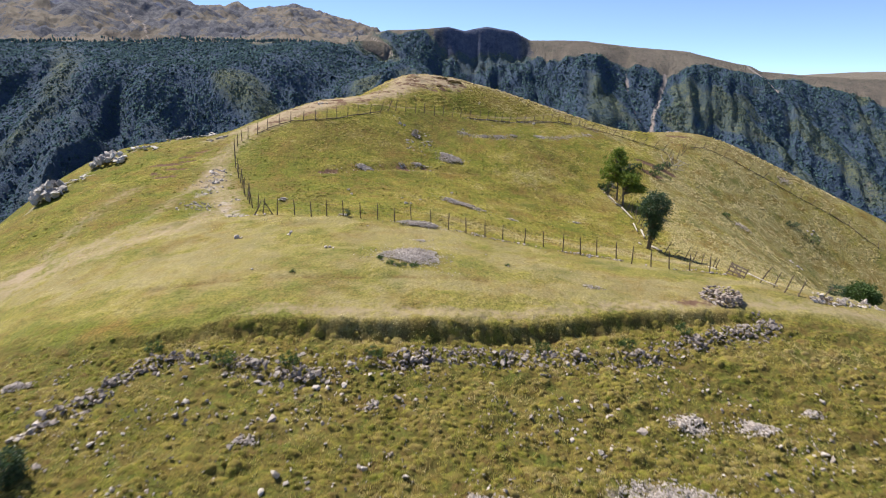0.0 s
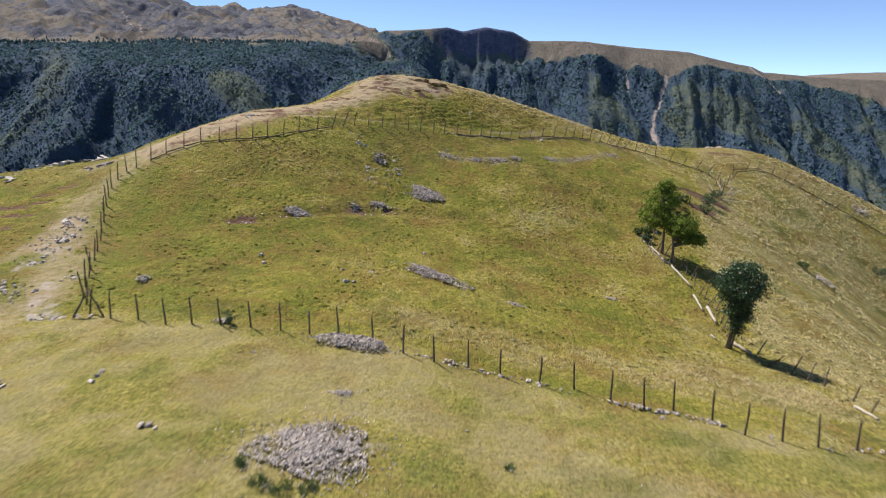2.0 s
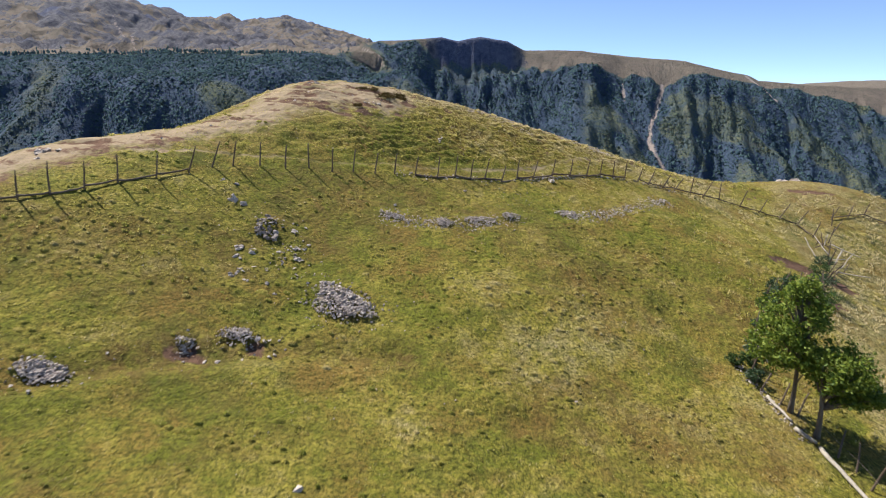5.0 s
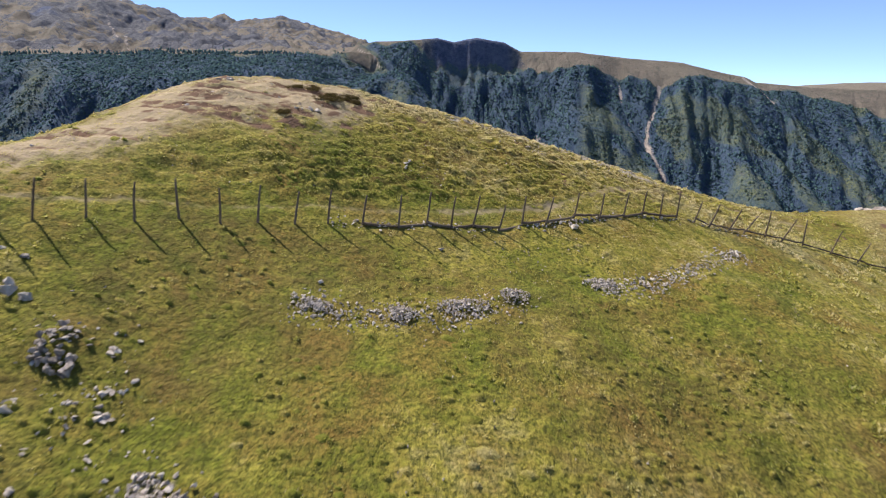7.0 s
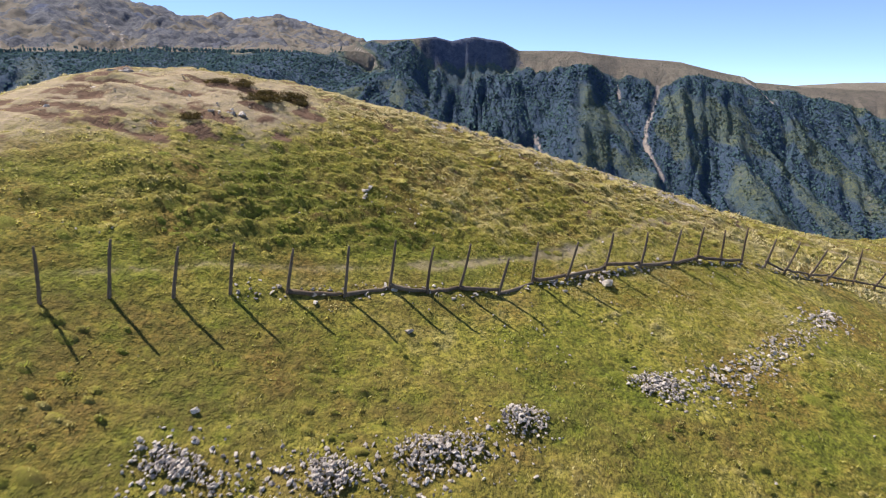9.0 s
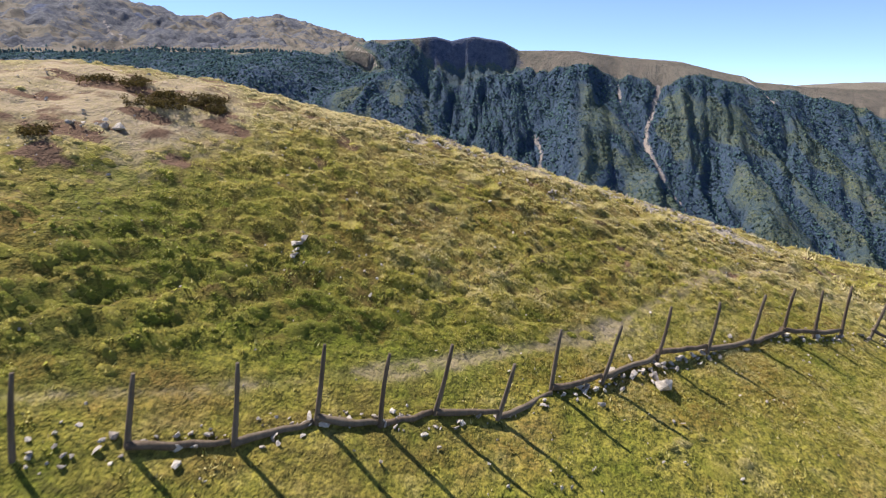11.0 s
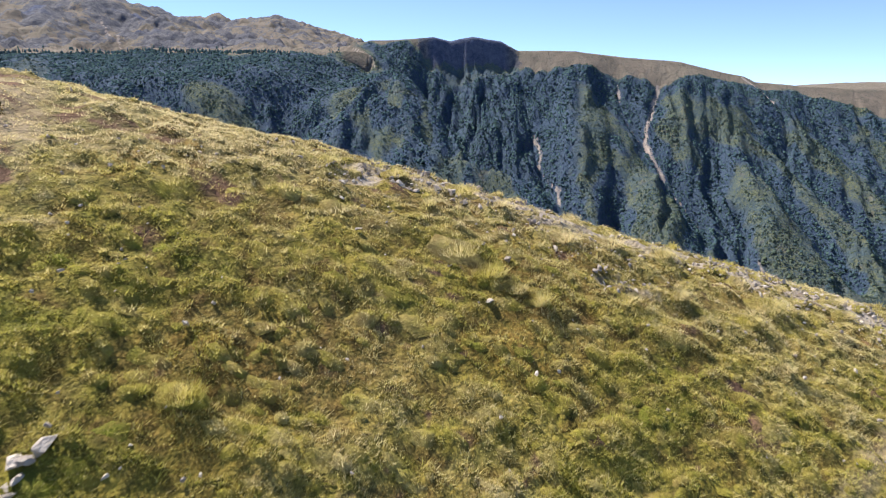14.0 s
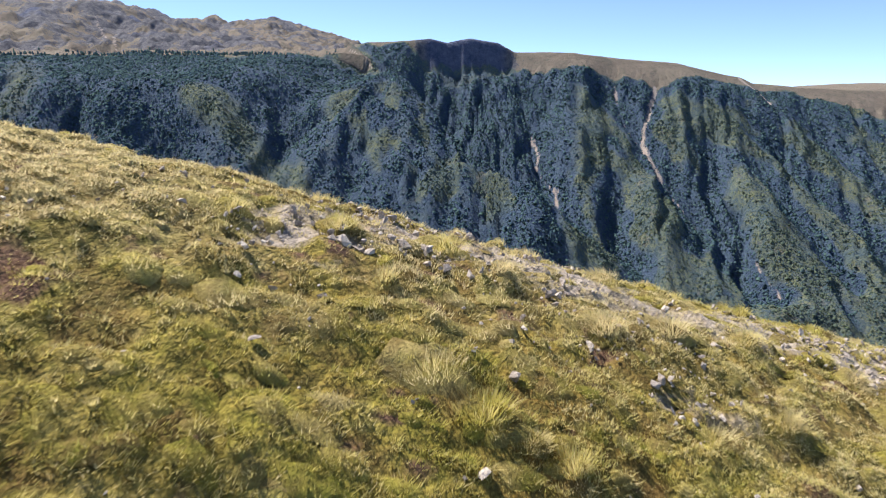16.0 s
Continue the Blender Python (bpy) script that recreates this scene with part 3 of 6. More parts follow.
    bare += 0.5 * np.exp(-(along(x, y, [(-36, 54), (-34, 62), (-30, 70), (-24, 72)]) / 1.3) ** 2)
    near = (x > -20) & (x < 50) & (y > 15) & (y < 90)
    piles = np.zeros(np.shape(x))
    piles[near] = heap_field(x[near], y[near])
    bare = bare + 0.5 * piles
    wide = step(16, 40, np.abs(x))
    low = 1 - step(-0.4 - 9 * wide, 0.15 + 5 * wide, y - bank_line(x) + 5 * n * wide)
    heath = 0.75 * low * step(-60, -30, -np.abs(x)) + (0.25 + 0.24 * step(79, 80.5, y) * step(3, 6, x)) * step(1, 4, above) * step(-10, -4, x) + 0.6 * inside * step(0.45, 0.75, 0.6 * vnoise(x * 0.2, y * 0.26, 62) + 0.4 * vnoise(x * 0.9, y * 1.1, 65))
    heath += 0.5 * low * (1 - step(24, 34, np.abs(x))) * risers(x, y) + 0.5 * step(0.4, 2, above) * step(-14, -8, x) * risers(x, y)
    heath += 0.6 * step(18, 22, -x) * (1 - shelf) * step(0.4, 0.7, 0.6 * vnoise(x * 0.35, y * 0.5, 66) + 0.4 * vnoise(x * 1.4, y * 1.9, 67))
    heath += 0.7 * np.exp(-(along(x, y, DITCH) / 0.7) ** 2) + 0.6 * np.exp(-(((x + 3.3) / 1.6) ** 2 + ((y - 68.2) / 2.0) ** 2)) + 0.45 * np.exp(-(((x - 20) / 3.5) ** 2 + ((y - 71) / 3.5) ** 2))
    # creases between cushions darkened: dead thatch, and their shade put into the colour
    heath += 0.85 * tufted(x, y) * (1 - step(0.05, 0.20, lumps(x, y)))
    heath = np.maximum(heath, 0.7 * np.exp(-((y - bank_line(x) + 0.1) / 0.4) ** 2) * step(-17, -12, x) * (1 - step(14, 17, x)))
    heath = heath + 1.3 * furrow
    level = np.maximum(shelf * np.clip(1 - 1.2 * front, 0, 1) * (1 - 0.55 * lush), 0.85 * np.clip(1.4 * track, 0, 1))
    rough = low * (1 - step(30, 60, np.abs(x)))
    return {"level": level, "rough": rough, "dry": dry, "track": track, "soil": soil, "bare": bare, "heath": heath}


XS = spacing([(-1300, -70, 60, 1.5), (-70, -24, 1.2, 0.34), (-24, -4, 0.36, 0.24), (-4, 15, 0.13, 0.13), (15, 60, 0.2, 0.8), (60, 90, 0.7, 1.5), (90, 1300, 2, 60)])
YS = spacing([(-500, -20, 40, 2), (-20, 14, 1.2, 0.3), (14, 25.4, 0.22, 0.2), (25.4, 31.2, 0.12, 0.12), (31.2, 32, 0.2, 0.26), (32, 70, 0.36, 0.38), (70, 76, 0.2, 0.15), (76, 89, 0.13, 0.13), (89, 92, 0.16, 0.25), (92, 125, 0.3, 1.2), (125, 1300, 1.5, 50)])
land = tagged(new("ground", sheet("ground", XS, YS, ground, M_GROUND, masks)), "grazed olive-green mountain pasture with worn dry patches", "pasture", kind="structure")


# ---- the mountain across the valley ----
SKY_T = [-0.95, -0.70, -0.603, -0.557, -0.526, -0.478, -0.435, -0.408, -0.37, -0.345, -0.305, -0.289, -0.257, -0.232, -0.208, -0.18, -0.152, -0.12, -0.095,
         -0.046, 0.004, 0.028, 0.061, 0.103, 0.128, 0.169, 0.211, 0.278, 0.371, 0.415, 0.467, 0.485, 0.562, 0.631, 0.689, 0.95]
SKY_Z = [0.165, 0.158, 0.151, 0.142, 0.140, 0.138, 0.134, 0.125, 0.107, 0.111, 0.112, 0.104, 0.107, 0.110, 0.108, 0.101, 0.098, 0.083, 0.081,
         0.082, 0.086, 0.080, 0.086, 0.079, 0.066, 0.066, 0.065, 0.057, 0.049, 0.038, 0.028, 0.020, 0.013, 0.010, 0.008, 0.008]
# gullies: course from the top down, half width, depth
GULLIES = [([(262, 1835), (269, 1806), (282, 1649), (242, 1511), (248, 1424), (271, 1346), (269, 1150)], 62, 50), ([(342, 1792), (296, 1608), (257, 1530)], 40, 26), ([(478, 1840), (483, 1781), (483, 1667), (503, 1587), (510, 1477), (565, 1361), (640, 1150)], 85, 52),
           ([(602, 1800), (602, 1752), (543, 1655), (503, 1587)], 60, 36), ([(400, 1552), (389, 1426), (376, 1347), (365, 1150)], 62, 42), ([(652, 1700), (680, 1620), (653, 1530), (614, 1405), (612, 1200)], 66, 46),
           ([(806, 1745), (847, 1582), (891, 1477), (949, 1375), (1000, 1200)], 80, 46), ([(972, 1796), (1011, 1621), (1058, 1495), (1120, 1300)], 75, 40), ([(745, 1640), (765, 1500), (780, 1380), (810, 1200)], 50, 30)]
SIDE_GULLIES = [([(-37, 1740), (56, 1530), (149, 1416), (200, 1330)], 110, 60), ([(-385, 1530), (-300, 1430), (-250, 1330), (-203, 1233), (-120, 1100)], 105, 85), ([(-610, 1480), (-545, 1350), (-450, 1200), (-330, 1050)], 95, 80),
                ([(-740, 1490), (-700, 1340), (-640, 1150)], 80, 60), ([(100, 1800), (150, 1680), (205, 1560)], 45, 24), ([(10, 1810), (90, 1660), (170, 1530)], 45, 22), ([(1180, 1700), (1230, 1560), (1290, 1400)], 70, 34)]
# spurs: crest line, its heights, fall to either side
SPURS = [([(-141, 1425), (-76, 1389), (-39, 1317), (36, 1251), (112, 1216), (165, 1190), (162, 1080)], [28, -14, -61, -104, -122, -134, -250], 0.85), ([(-960, 1640), (-900, 1540), (-858, 1422), (-861, 1325), (-900, 1100)], [100, 60, 5, -60, -190], 0.75),
         ([(-206, 1850), (-137, 1716), (-76, 1635), (-8, 1488)], [152, 84, 38, -52], 1.15)]
RIM_X, RIM_Y = [-1400, -960, -912, -750, -514, -395, -372, -260, -170, -131, 60], [1560, 1558, 1590, 1450, 1445, 1465, 1500, 1485, 1500, 1510, 1530]
MEADOW_X, MEADOW_D = [-300, -60, -20, 200, 227, 287, 441, 514, 593, 722, 851, 997, 1201, 1500], [3, 3, 22, 22, 24, 80, 56, 66, 108, 44, 34, 32, 121, 160]
CREST = 1850.0


def tent(x, y, line, tops, fall):
    """A sharp ridge: falls evenly from a crest line."""
    best = np.full(np.shape(x), -1e4)
    for (ax, ay), (bx, by), ha, hb in zip(line[:-1], line[1:], tops[:-1], tops[1:]):
        dx, dy = bx - ax, by - ay
        q = np.clip(((x - ax) * dx + (y - ay) * dy) / (dx * dx + dy * dy), 0, 1)
        best = np.maximum(best, ha + (hb - ha) * q - fall * np.hypot(x - ax - q * dx, y - ay - q * dy))
    return best


def far_shape(x, y):
    x, y = np.asarray(x, float) - 3.5, np.asarray(y, float)
    n1, n2 = fbm(x / 120, y / 120, 3, 81), fbm(x / 45, y / 70, 3, 82)
    left = 1 - step(-45, 45, x + 15 * n2 - np.interp(y, [1250, 1416, 1530, 1672, 1752, 1873, 2600], [90, 52, -8, -78, -140, -213, -300]))
    # the face below the crest
    down = np.clip(CREST - y, 0, None)
    top = np.interp(x / CREST, SKY_T, SKY_Z) * CREST
    cliff = np.exp(-((x - 100) / 140) ** 6)
    face = top - 0.62 * down - 58 * cliff * (np.clip(down / 44, 0, 1) + 0.35 * np.abs(fbm(x / 20, y / 110, 3, 86)) * step(2, 14, down)) + 58 * cliff * step(60, 480, down) - 0.03 * np.clip(y - CREST, 0, None)
    # the wooded bench and the slope under its rim
    rim = np.interp(x, RIM_X, RIM_Y) + 18 * n2
    bench = 150 - 0.24 * (1900 - np.maximum(y, rim)) - 0.70 * np.clip(rim - y, 0, None) + 9 * n1
    bench = bench - 42 * np.exp(-((x + 150 + 0.45 * (1700 - y)) / 90) ** 2) * step(1400, 1500, y)
    # the open pastures behind the bench
    up = np.clip(y - 1740, 0, None) / 1560
    rise_to = np.interp(x / 3300, SKY_T, SKY_Z) * 3300
    knobs = 40 * fbm(x / 230, y / 330, 5, 77, 0.6) + 30 * (0.3 - np.abs(fbm(x / 120, y / 210, 4, 85, 0.6)))
    meadow = (rise_to - 112) * (0.62 * np.clip(up, 0, 1) + 0.38 * step(0, 1, up)) + knobs * step(0.02, 0.3, up) * (1 - 0.55 * step(0.72, 1.0, up)) + (24 * fbm(x / 60 + y / 160, y / 90, 4, 83, 0.6) - 22 * np.abs(fbm(x / 75 + y / 130, y / 240, 3, 89))) * step(0.03, 0.2, up) - 300 * np.clip(up - 1, 0, None)
    z_left = np.where(y > 1740, 112 + 9 * n1 + meadow, bench)
    z = z_left * left + face * (1 - left)
    # gullies cut into it, and rougher small ones between them
    wx, wy = x + 14 * n1 + 7 * n2, y
    cut = np.zeros(np.shape(x))
    near = np.full(np.shape(x), 1e4)
    for line, wide, deep in GULLIES + SIDE_GULLIES:
        d = along(wx, wy, line)
        run = np.clip((line[0][1] - y) / 130.0, 0, 1) * step(line[-1][1] - 90, line[-1][1] + 30, y)
        cut = np.maximum(cut, run * deep * np.clip(1 - d / (wide * (0.7 + 0.5 * run)), 0, 1) ** 1.15)
        near = np.minimum(near, d / wide + 2 * (1 - run))
    steep = step(10, 120, down) * (1 - left) + left * step(0, 60, rim - y)
    wr = x + 0.24 * down * (1 - left) + 30 * n1
    r2 = 1 - 2.2 * np.abs(fbm(wr / 105, y / 700, 3, 74))
    r3 = 1 - 2.0 * np.abs(fbm(wr / 40, y / 330, 2, 84))
    z = z - cut + steep * (24 * (r2 - 0.4) + 11 * (r3 - 0.4)) + 5 * n2 * (0.3 + 0.7 * steep)
    on_spur = np.zeros(np.shape(x))
    for line, tops, fall in SPURS:
        h = tent(x + 16 * n1, y + 16 * n2, line, tops, fall) + steep * 9 * (r3 - 0.4)
        q = np.clip(0.5 + (h - z) / 30, 0, 1)
        z = z * (1 - q) + h * q + 7 * q * (1 - q)
        on_spur = np.maximum(on_spur, q)
    z = z + 3.0
    moor = 62 * np.exp(-((x - 1900) / 620) ** 2) * step(2100, 2900, y)
    return z + moor, dict(left=left, down=down, rim=rim, up=up, cliff=cliff, near=near, r2=r2, n1=n1, n2=n2, spur=on_spur, cut=cut)


def far_height(x, y):
    return far_shape(x, y)[0]


def far_masks(x, y, z=None):
    _, f = far_shape(x, y)
    left, down, n1, n2 = f["left"], f["down"], f["n1"], f["n2"]
    n = fbm(x / 60, y / 80, 4, 80)
    # woods on the bench, thinning out into the pastures
    bench = left * (1 - step(1715, 1760, y + 45 * n + 0.07 * np.clip(x + 400, -700, 200)))
    face = (1 - left) * step(0, 14, down - np.interp(x, MEADOW_X, MEADOW_D) + 22 * n)
    ridge = step(0.35, 0.75, f["near"] + 0.35 * n) * step(-0.15, 0.45, f["r2"] + 0.8 * n)
    bald = (1 - left) * ridge * step(330, 470, x + 0.2 * down) * step(110, 220, down + 140 * n)
    bald = np.maximum(bald, 0.9 * (1 - left) * ridge * step(200, 260, x) * step(330, 420, down + 110 * n))
    s1 = np.exp(-((along(x, y, [(-505, 1455), (-420, 1395), (-350, 1320), (-268, 1247), (-200, 1100)]) + 25 * n) / 46) ** 2)
    s2 = np.exp(-((along(x, y, SPURS[0][0][:5]) + 30 * n) / 95) ** 4) * step(-0.30, 0.12, n) * step(0, 20, f["rim"] - y)
    s4 = np.exp(-((along(x, y, SPURS[1][0]) + 25 * n) / 60) ** 2)
    s3 = np.exp(-((along(x, y, SPURS[2][0]) + 5 * n) / 13) ** 2)
    low = left * step(60, 160, f["rim"] - y) * step(0.2, 0.7, f["r2"] + 0.7 * n) * 0.45
    bald = np.clip(np.maximum.reduce([bald, 1.1 * s1 * step(0, 25, f["rim"] - y), 1.15 * s2, 0.65 * s4 * left, 0.9 * s3, low]), 0, 1)
    wooded = np.clip(bench + face, 0, 1)
    forest = wooded * (1 - 0.70 * bald)
    crag = 1.4 * f["cliff"] * step(-16, -9, CREST - y + 3 * n2) * (1 - step(44, 70, down + 45 * n)) * (1 - left)
    forest = forest * (1 - np.clip(crag, 0, 1) * (0.40 + 0.60 * step(-0.15, 0.25, n)))
    rock = crag + left * step(0.10, 0.22, f["up"] + 0.1 * n) * (0.62 + 0.8 * n1)
    for cx, cy, rx, ry in ((-1530, 3080, 170, 130), (-690, 2330, 90, 60), (-1290, 2950, 260, 70), (-1450, 2450, 220, 40), (-430, 2290, 50, 40), (-880, 2850, 200, 50)):
        rock = np.maximum(rock, 1.5 * np.exp(-(((x - cx) / rx) ** 2 + ((y - cy + 0.3 * (x - cx)) / ry) ** 2)) * (0.75 + 0.6 * n))
    scree = np.zeros(np.shape(x))
    for line, wide in (([(489, 1765), (480, 1666), (499, 1583)], 5.5), ([(590, 1740), (551, 1656), (514, 1579), (514, 1510), (521, 1470)], 8), ([(521, 1470), (565, 1361)], 4), ([(247, 1578), (255, 1511), (244, 1484), (273, 1392), (264, 1343)], 5), ([(640, 1250), (655, 1170)], 5), ([(-206, 1830), (-137, 1716), (-100, 1660)], 3.5), ([(-1350, 2800), (-1050, 2300), (-930, 2050)], 6), ([(860, 1840), (885, 1790), (905, 1750)], 9)):
        scree = np.maximum(scree, np.exp(-((along(x + 6 * n2, y, line) + 5 * np.abs(n)) / wide) ** 2))
    return {"forest": forest, "rock": 0.6 * rock, "scree": scree}


FX = spacing([(-2900, -1250, 22, 9), (-1250, 1300, 6.5, 6.5), (1300, 3300, 9, 24)])
FY = spacing([(700, 1000, 14, 7), (1000, 1900, 5.5, 5.5), (1900, 3400, 9, 14), (3400, 4400, 25, 80)])
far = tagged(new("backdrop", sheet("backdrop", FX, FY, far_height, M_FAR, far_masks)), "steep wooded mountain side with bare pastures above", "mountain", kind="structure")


# ---- grass, as blades ----
RNG = np.random.default_rng(11)


def drop(x, y):
    return np.stack([x, y, ground(x, y)], 1)


def blade_mesh(name, x, y, per, height, width, spread, lean, fine=True, slack=0.0):
    """Tufts at x, y: per blades each; fine blades bend in two pieces, coarse ones are one triangle."""
    n = len(x)
    tx, ty = np.repeat(x, per), np.repeat(y, per)
    th = np.repeat(height, per) * RNG.uniform(0.55, 1.1, n * per)
    az = RNG.uniform(0, 2 * np.pi, n * per)
    r = np.repeat(spread, per) * np.sqrt(RNG.uniform(0, 1, n * per))
    bx, by = tx + r * np.cos(az), ty + r * np.sin(az)
    base = drop(bx, by)
    base[:, 2] -= 0.015
    out = az + RNG.normal(0, 0.7, n * per)
    tilt = lean * (0.35 + r / np.maximum(np.repeat(spread, per), 1e-3)) * RNG.uniform(0.5, 1.2, n * per)
    ux, uy = np.cos(out) + slack * 0.8, np.sin(out) - slack * 0.6
    side = np.stack([-np.sin(out), np.cos(out), np.zeros_like(out)], 1) * (width * RNG.uniform(0.6, 1.3, n * per))[:, None]
    mid = base + np.stack([ux * th * tilt * 0.35, uy * th * tilt * 0.35, th * 0.62], 1)
    tip = base + np.stack([ux * th * tilt, uy * th * tilt, th * (1.0 - 0.25 * tilt)], 1)
    k = np.arange(n * per)
    if fine:
        verts = np.stack([base - side, base + side, mid - side * 0.7, mid + side * 0.7, tip], 1).reshape(-1, 3)
        o = k[:, None] * 5
        faces = np.concatenate([o + np.array([0, 1, 3]), o + np.array([0, 3, 2]), o + np.array([2, 3, 4])], 0)
        rep = 5
    else:
        verts = np.stack([base - side, base + side, tip], 1).reshape(-1, 3)
        faces = k[:, None] * 3 + np.array([0, 1, 2])
        rep = 3
    dry = np.repeat(np.clip(masks(tx, ty)["dry"] + 0.10, 0, 1), rep)
    me = mesh_arrays(name, verts, faces, M_GRASS, True, {"dry": dry})
    return me


def scatter(n, x0, x1, y0, y1, keep):
    x, y = RNG.uniform(x0, x1, n), RNG.uniform(y0, y1, n)
    ok = RNG.uniform(0, 1, n) < keep(x, y)
    return x[ok], y[ok]


def not_worn(x, y):
    m = masks(x, y)
    return np.clip(1.15 - 1.3 * np.clip(m["track"], 0, 1) - 1.2 * np.clip(m["soil"], 0, 1) - 0.8 * np.clip(m["bare"], 0, 1), 0, 1)


def tuft_layer(name, label, n, box, keep, per, height, width, spread, lean, fine, slack=0.0):
    x, y = scatter(n, *box, keep)
    h = height * RNG.uniform(0.6, 1.3, len(x))
    me = blade_mesh(name, x, y, per, h, width, spread * RNG.uniform(0.6, 1.3, len(x)), lean, fine, slack)
    return tagged(new(name, me), label, "grass", kind="stuff")


def clumpy(f_, lo, hi, seed):
    return lambda x, y: step(lo, hi, vnoise(x * f_, y * f_, seed)) * not_worn(x, y)


FLANK = "on the flank of the summit"
def jittered(x0, x1, y0, y1, gap, keep):
    gx, gy = np.meshgrid(np.arange(x0, x1, gap), np.arange(y0, y1, gap))
    x, y = gx.ravel() + RNG.uniform(-0.5, 0.5, gx.size) * gap, gy.ravel() + RNG.uniform(-0.5, 0.5, gx.size) * gap
    ok = RNG.uniform(0, 1, x.size) < keep(x, y)
    return x[ok], y[ok]


def tussocks(name, label, x, y, wide, high, per, blade, thick, bent=True, tone=0.0):
    """Low mounds of matted grass with blades drooping over them."""
    n = len(x)
    R, Hh = wide * np.exp(RNG.normal(0, 0.3, n)), high * RNG.uniform(0.6, 1.35, n)
    base = drop(x, y)
    a = np.arange(7) * 2 * np.pi / 7
    vs = [(base + np.stack([RNG.normal(0, 0.15, n) * R, RNG.normal(0, 0.15, n) * R, Hh], 1))[:, None]]
    for rr, hh in ((0.62, 0.72), (1.0, -0.25)):
        q = R[:, None] * rr * RNG.uniform(0.75, 1.25, (n, 7))
        ang = a + RNG.normal(0, 0.12, (n, 7))
        px, py = x[:, None] + q * np.cos(ang) * 1.45, y[:, None] + q * np.sin(ang) * 0.85
        vs.append(np.stack([px, py, ground(px, py) + Hh[:, None] * hh * RNG.uniform(0.7, 1.2, (n, 7))], 2))
    verts = np.concatenate(vs, 1)
    f_ = []
    for i in range(7):
        j = (i + 1) % 7
        f_ += [(0, 1 + i, 1 + j), (1 + i, 8 + i, 8 + j), (1 + i, 8 + j, 1 + j)]
    faces = (np.arange(n)[:, None, None] * 15 + np.array(f_)[None]).reshape(-1, 3)
    dry = masks(x, y)["dry"] + RNG.normal(0, 0.12, n) + tone
    me = mesh_arrays(name, verts.reshape(-1, 3), faces, M_TURF, True, {"heath": np.clip(np.repeat(masks(x, y)["heath"], 15), 0, 1), "dry": np.clip(np.repeat(dry, 15) + np.tile([0.06] + [0.03] * 7 + [-0.04] * 7, n), 0, 1)})
    tagged(new(name, me), label, "grass", kind="stuff")
    if not per:
        return
    k = n * per
    rr, az = np.sqrt(RNG.uniform(0, 1, k)), RNG.uniform(0, 2 * np.pi, k)
    RR, HH = np.repeat(R, per), np.repeat(Hh, per)
    b0 = np.repeat(base, per, 0) + np.stack([rr * RR * np.cos(az), rr * RR * np.sin(az), HH * (0.92 - 0.75 * rr ** 1.5) - 0.01], 1)
    ln = blade * RNG.uniform(0.6, 1.3, k)
    ln = ln * np.repeat(RNG.uniform(0.6, 1.25, n), per)
    sway = np.repeat(RNG.normal(0, 0.16, (n, 2)), per, 0)
    out = np.stack([np.cos(az) * (0.12 + 0.42 * rr) + RNG.normal(0, 0.2, k) + sway[:, 0], np.sin(az) * (0.12 + 0.42 * rr) + RNG.normal(0, 0.2, k) + sway[:, 1], 1.0 - 0.35 * rr], 1) + np.array([0.05, -0.12, 0.0])
    side = np.stack([-np.sin(az), np.cos(az), 0 * az], 1) * (thick * RNG.uniform(0.6, 1.3, k))[:, None]
    mid = b0 + out * (ln * 0.55)[:, None] + np.array([0, 0, 1.0]) * (ln * 0.10)[:, None]
    tip = b0 + out * ln[:, None] - np.array([0, 0, 1.0]) * (ln * 0.05)[:, None]
    if bent:
        verts = np.stack([b0 - side, b0 + side, mid - side * 0.7, mid + side * 0.7, tip], 1).reshape(-1, 3)
        o, rep = np.arange(k)[:, None] * 5, 5
        faces = np.concatenate([o + np.array([0, 1, 3]), o + np.array([0, 3, 2]), o + np.array([2, 3, 4])], 0)
    else:
        verts = np.stack([b0 - side, b0 + side, tip], 1).reshape(-1, 3)
        faces, rep = np.arange(k)[:, None] * 3 + np.array([0, 1, 2]), 3
    bm_ = mesh_arrays(name + "_blades", verts, faces, M_GRASS, False, {"dry": np.clip(np.repeat(np.repeat(dry, per) + 0.12, rep), 0, 1)})
    tagged(new(name + "_blades", bm_), label, "grass", kind="stuff")


def up_flank(x, y):
    return not_worn(x, y) * step(0, 1.2, along_above(x, y))


def cushion(x, y):
    return up_flank(x, y) * step(0.06, 0.2, lumps(x, y))


tussocks("tussock_grass", "matted green and straw tussocks on the summit's flank", *jittered(-8, 25, 73.5, 91, 0.27, lambda x, y: cushion(x, y) * (1 - close_by(x, y)) * (0.3 + 0.7 * step(-1.5, 5, x)) * (0.35 + 0.6 * step(0.3, 0.6, vnoise(x * 1.1, y * 1.1, 90)))), 0.11, 0.032, 20, 0.09, 0.006, False)
tussocks("fine_tussock_grass", "dense rounded tufts of green and straw grass below the crest", *jittered(-3, 17, 75.8, 90.0, 0.185, lambda x, y: cushion(x, y) * close_by(x, y) * (0.4 + 0.6 * step(0.3, 0.6, vnoise(x * 1.3, y * 1.3, 90)))), 0.080, 0.028, 34, 0.062, 0.004, False)
tussocks("crest_tussock_grass", "pale bushy tussocks along the crest", *jittered(6, 24, 82, 90.5, 0.7, lambda x, y: up_flank(x, y) * 0.5 * step(5.0, 7.5, y - 77.5 + 0.10 * (x - 8))), 0.14, 0.05, 240, 0.11, 0.0038, False)
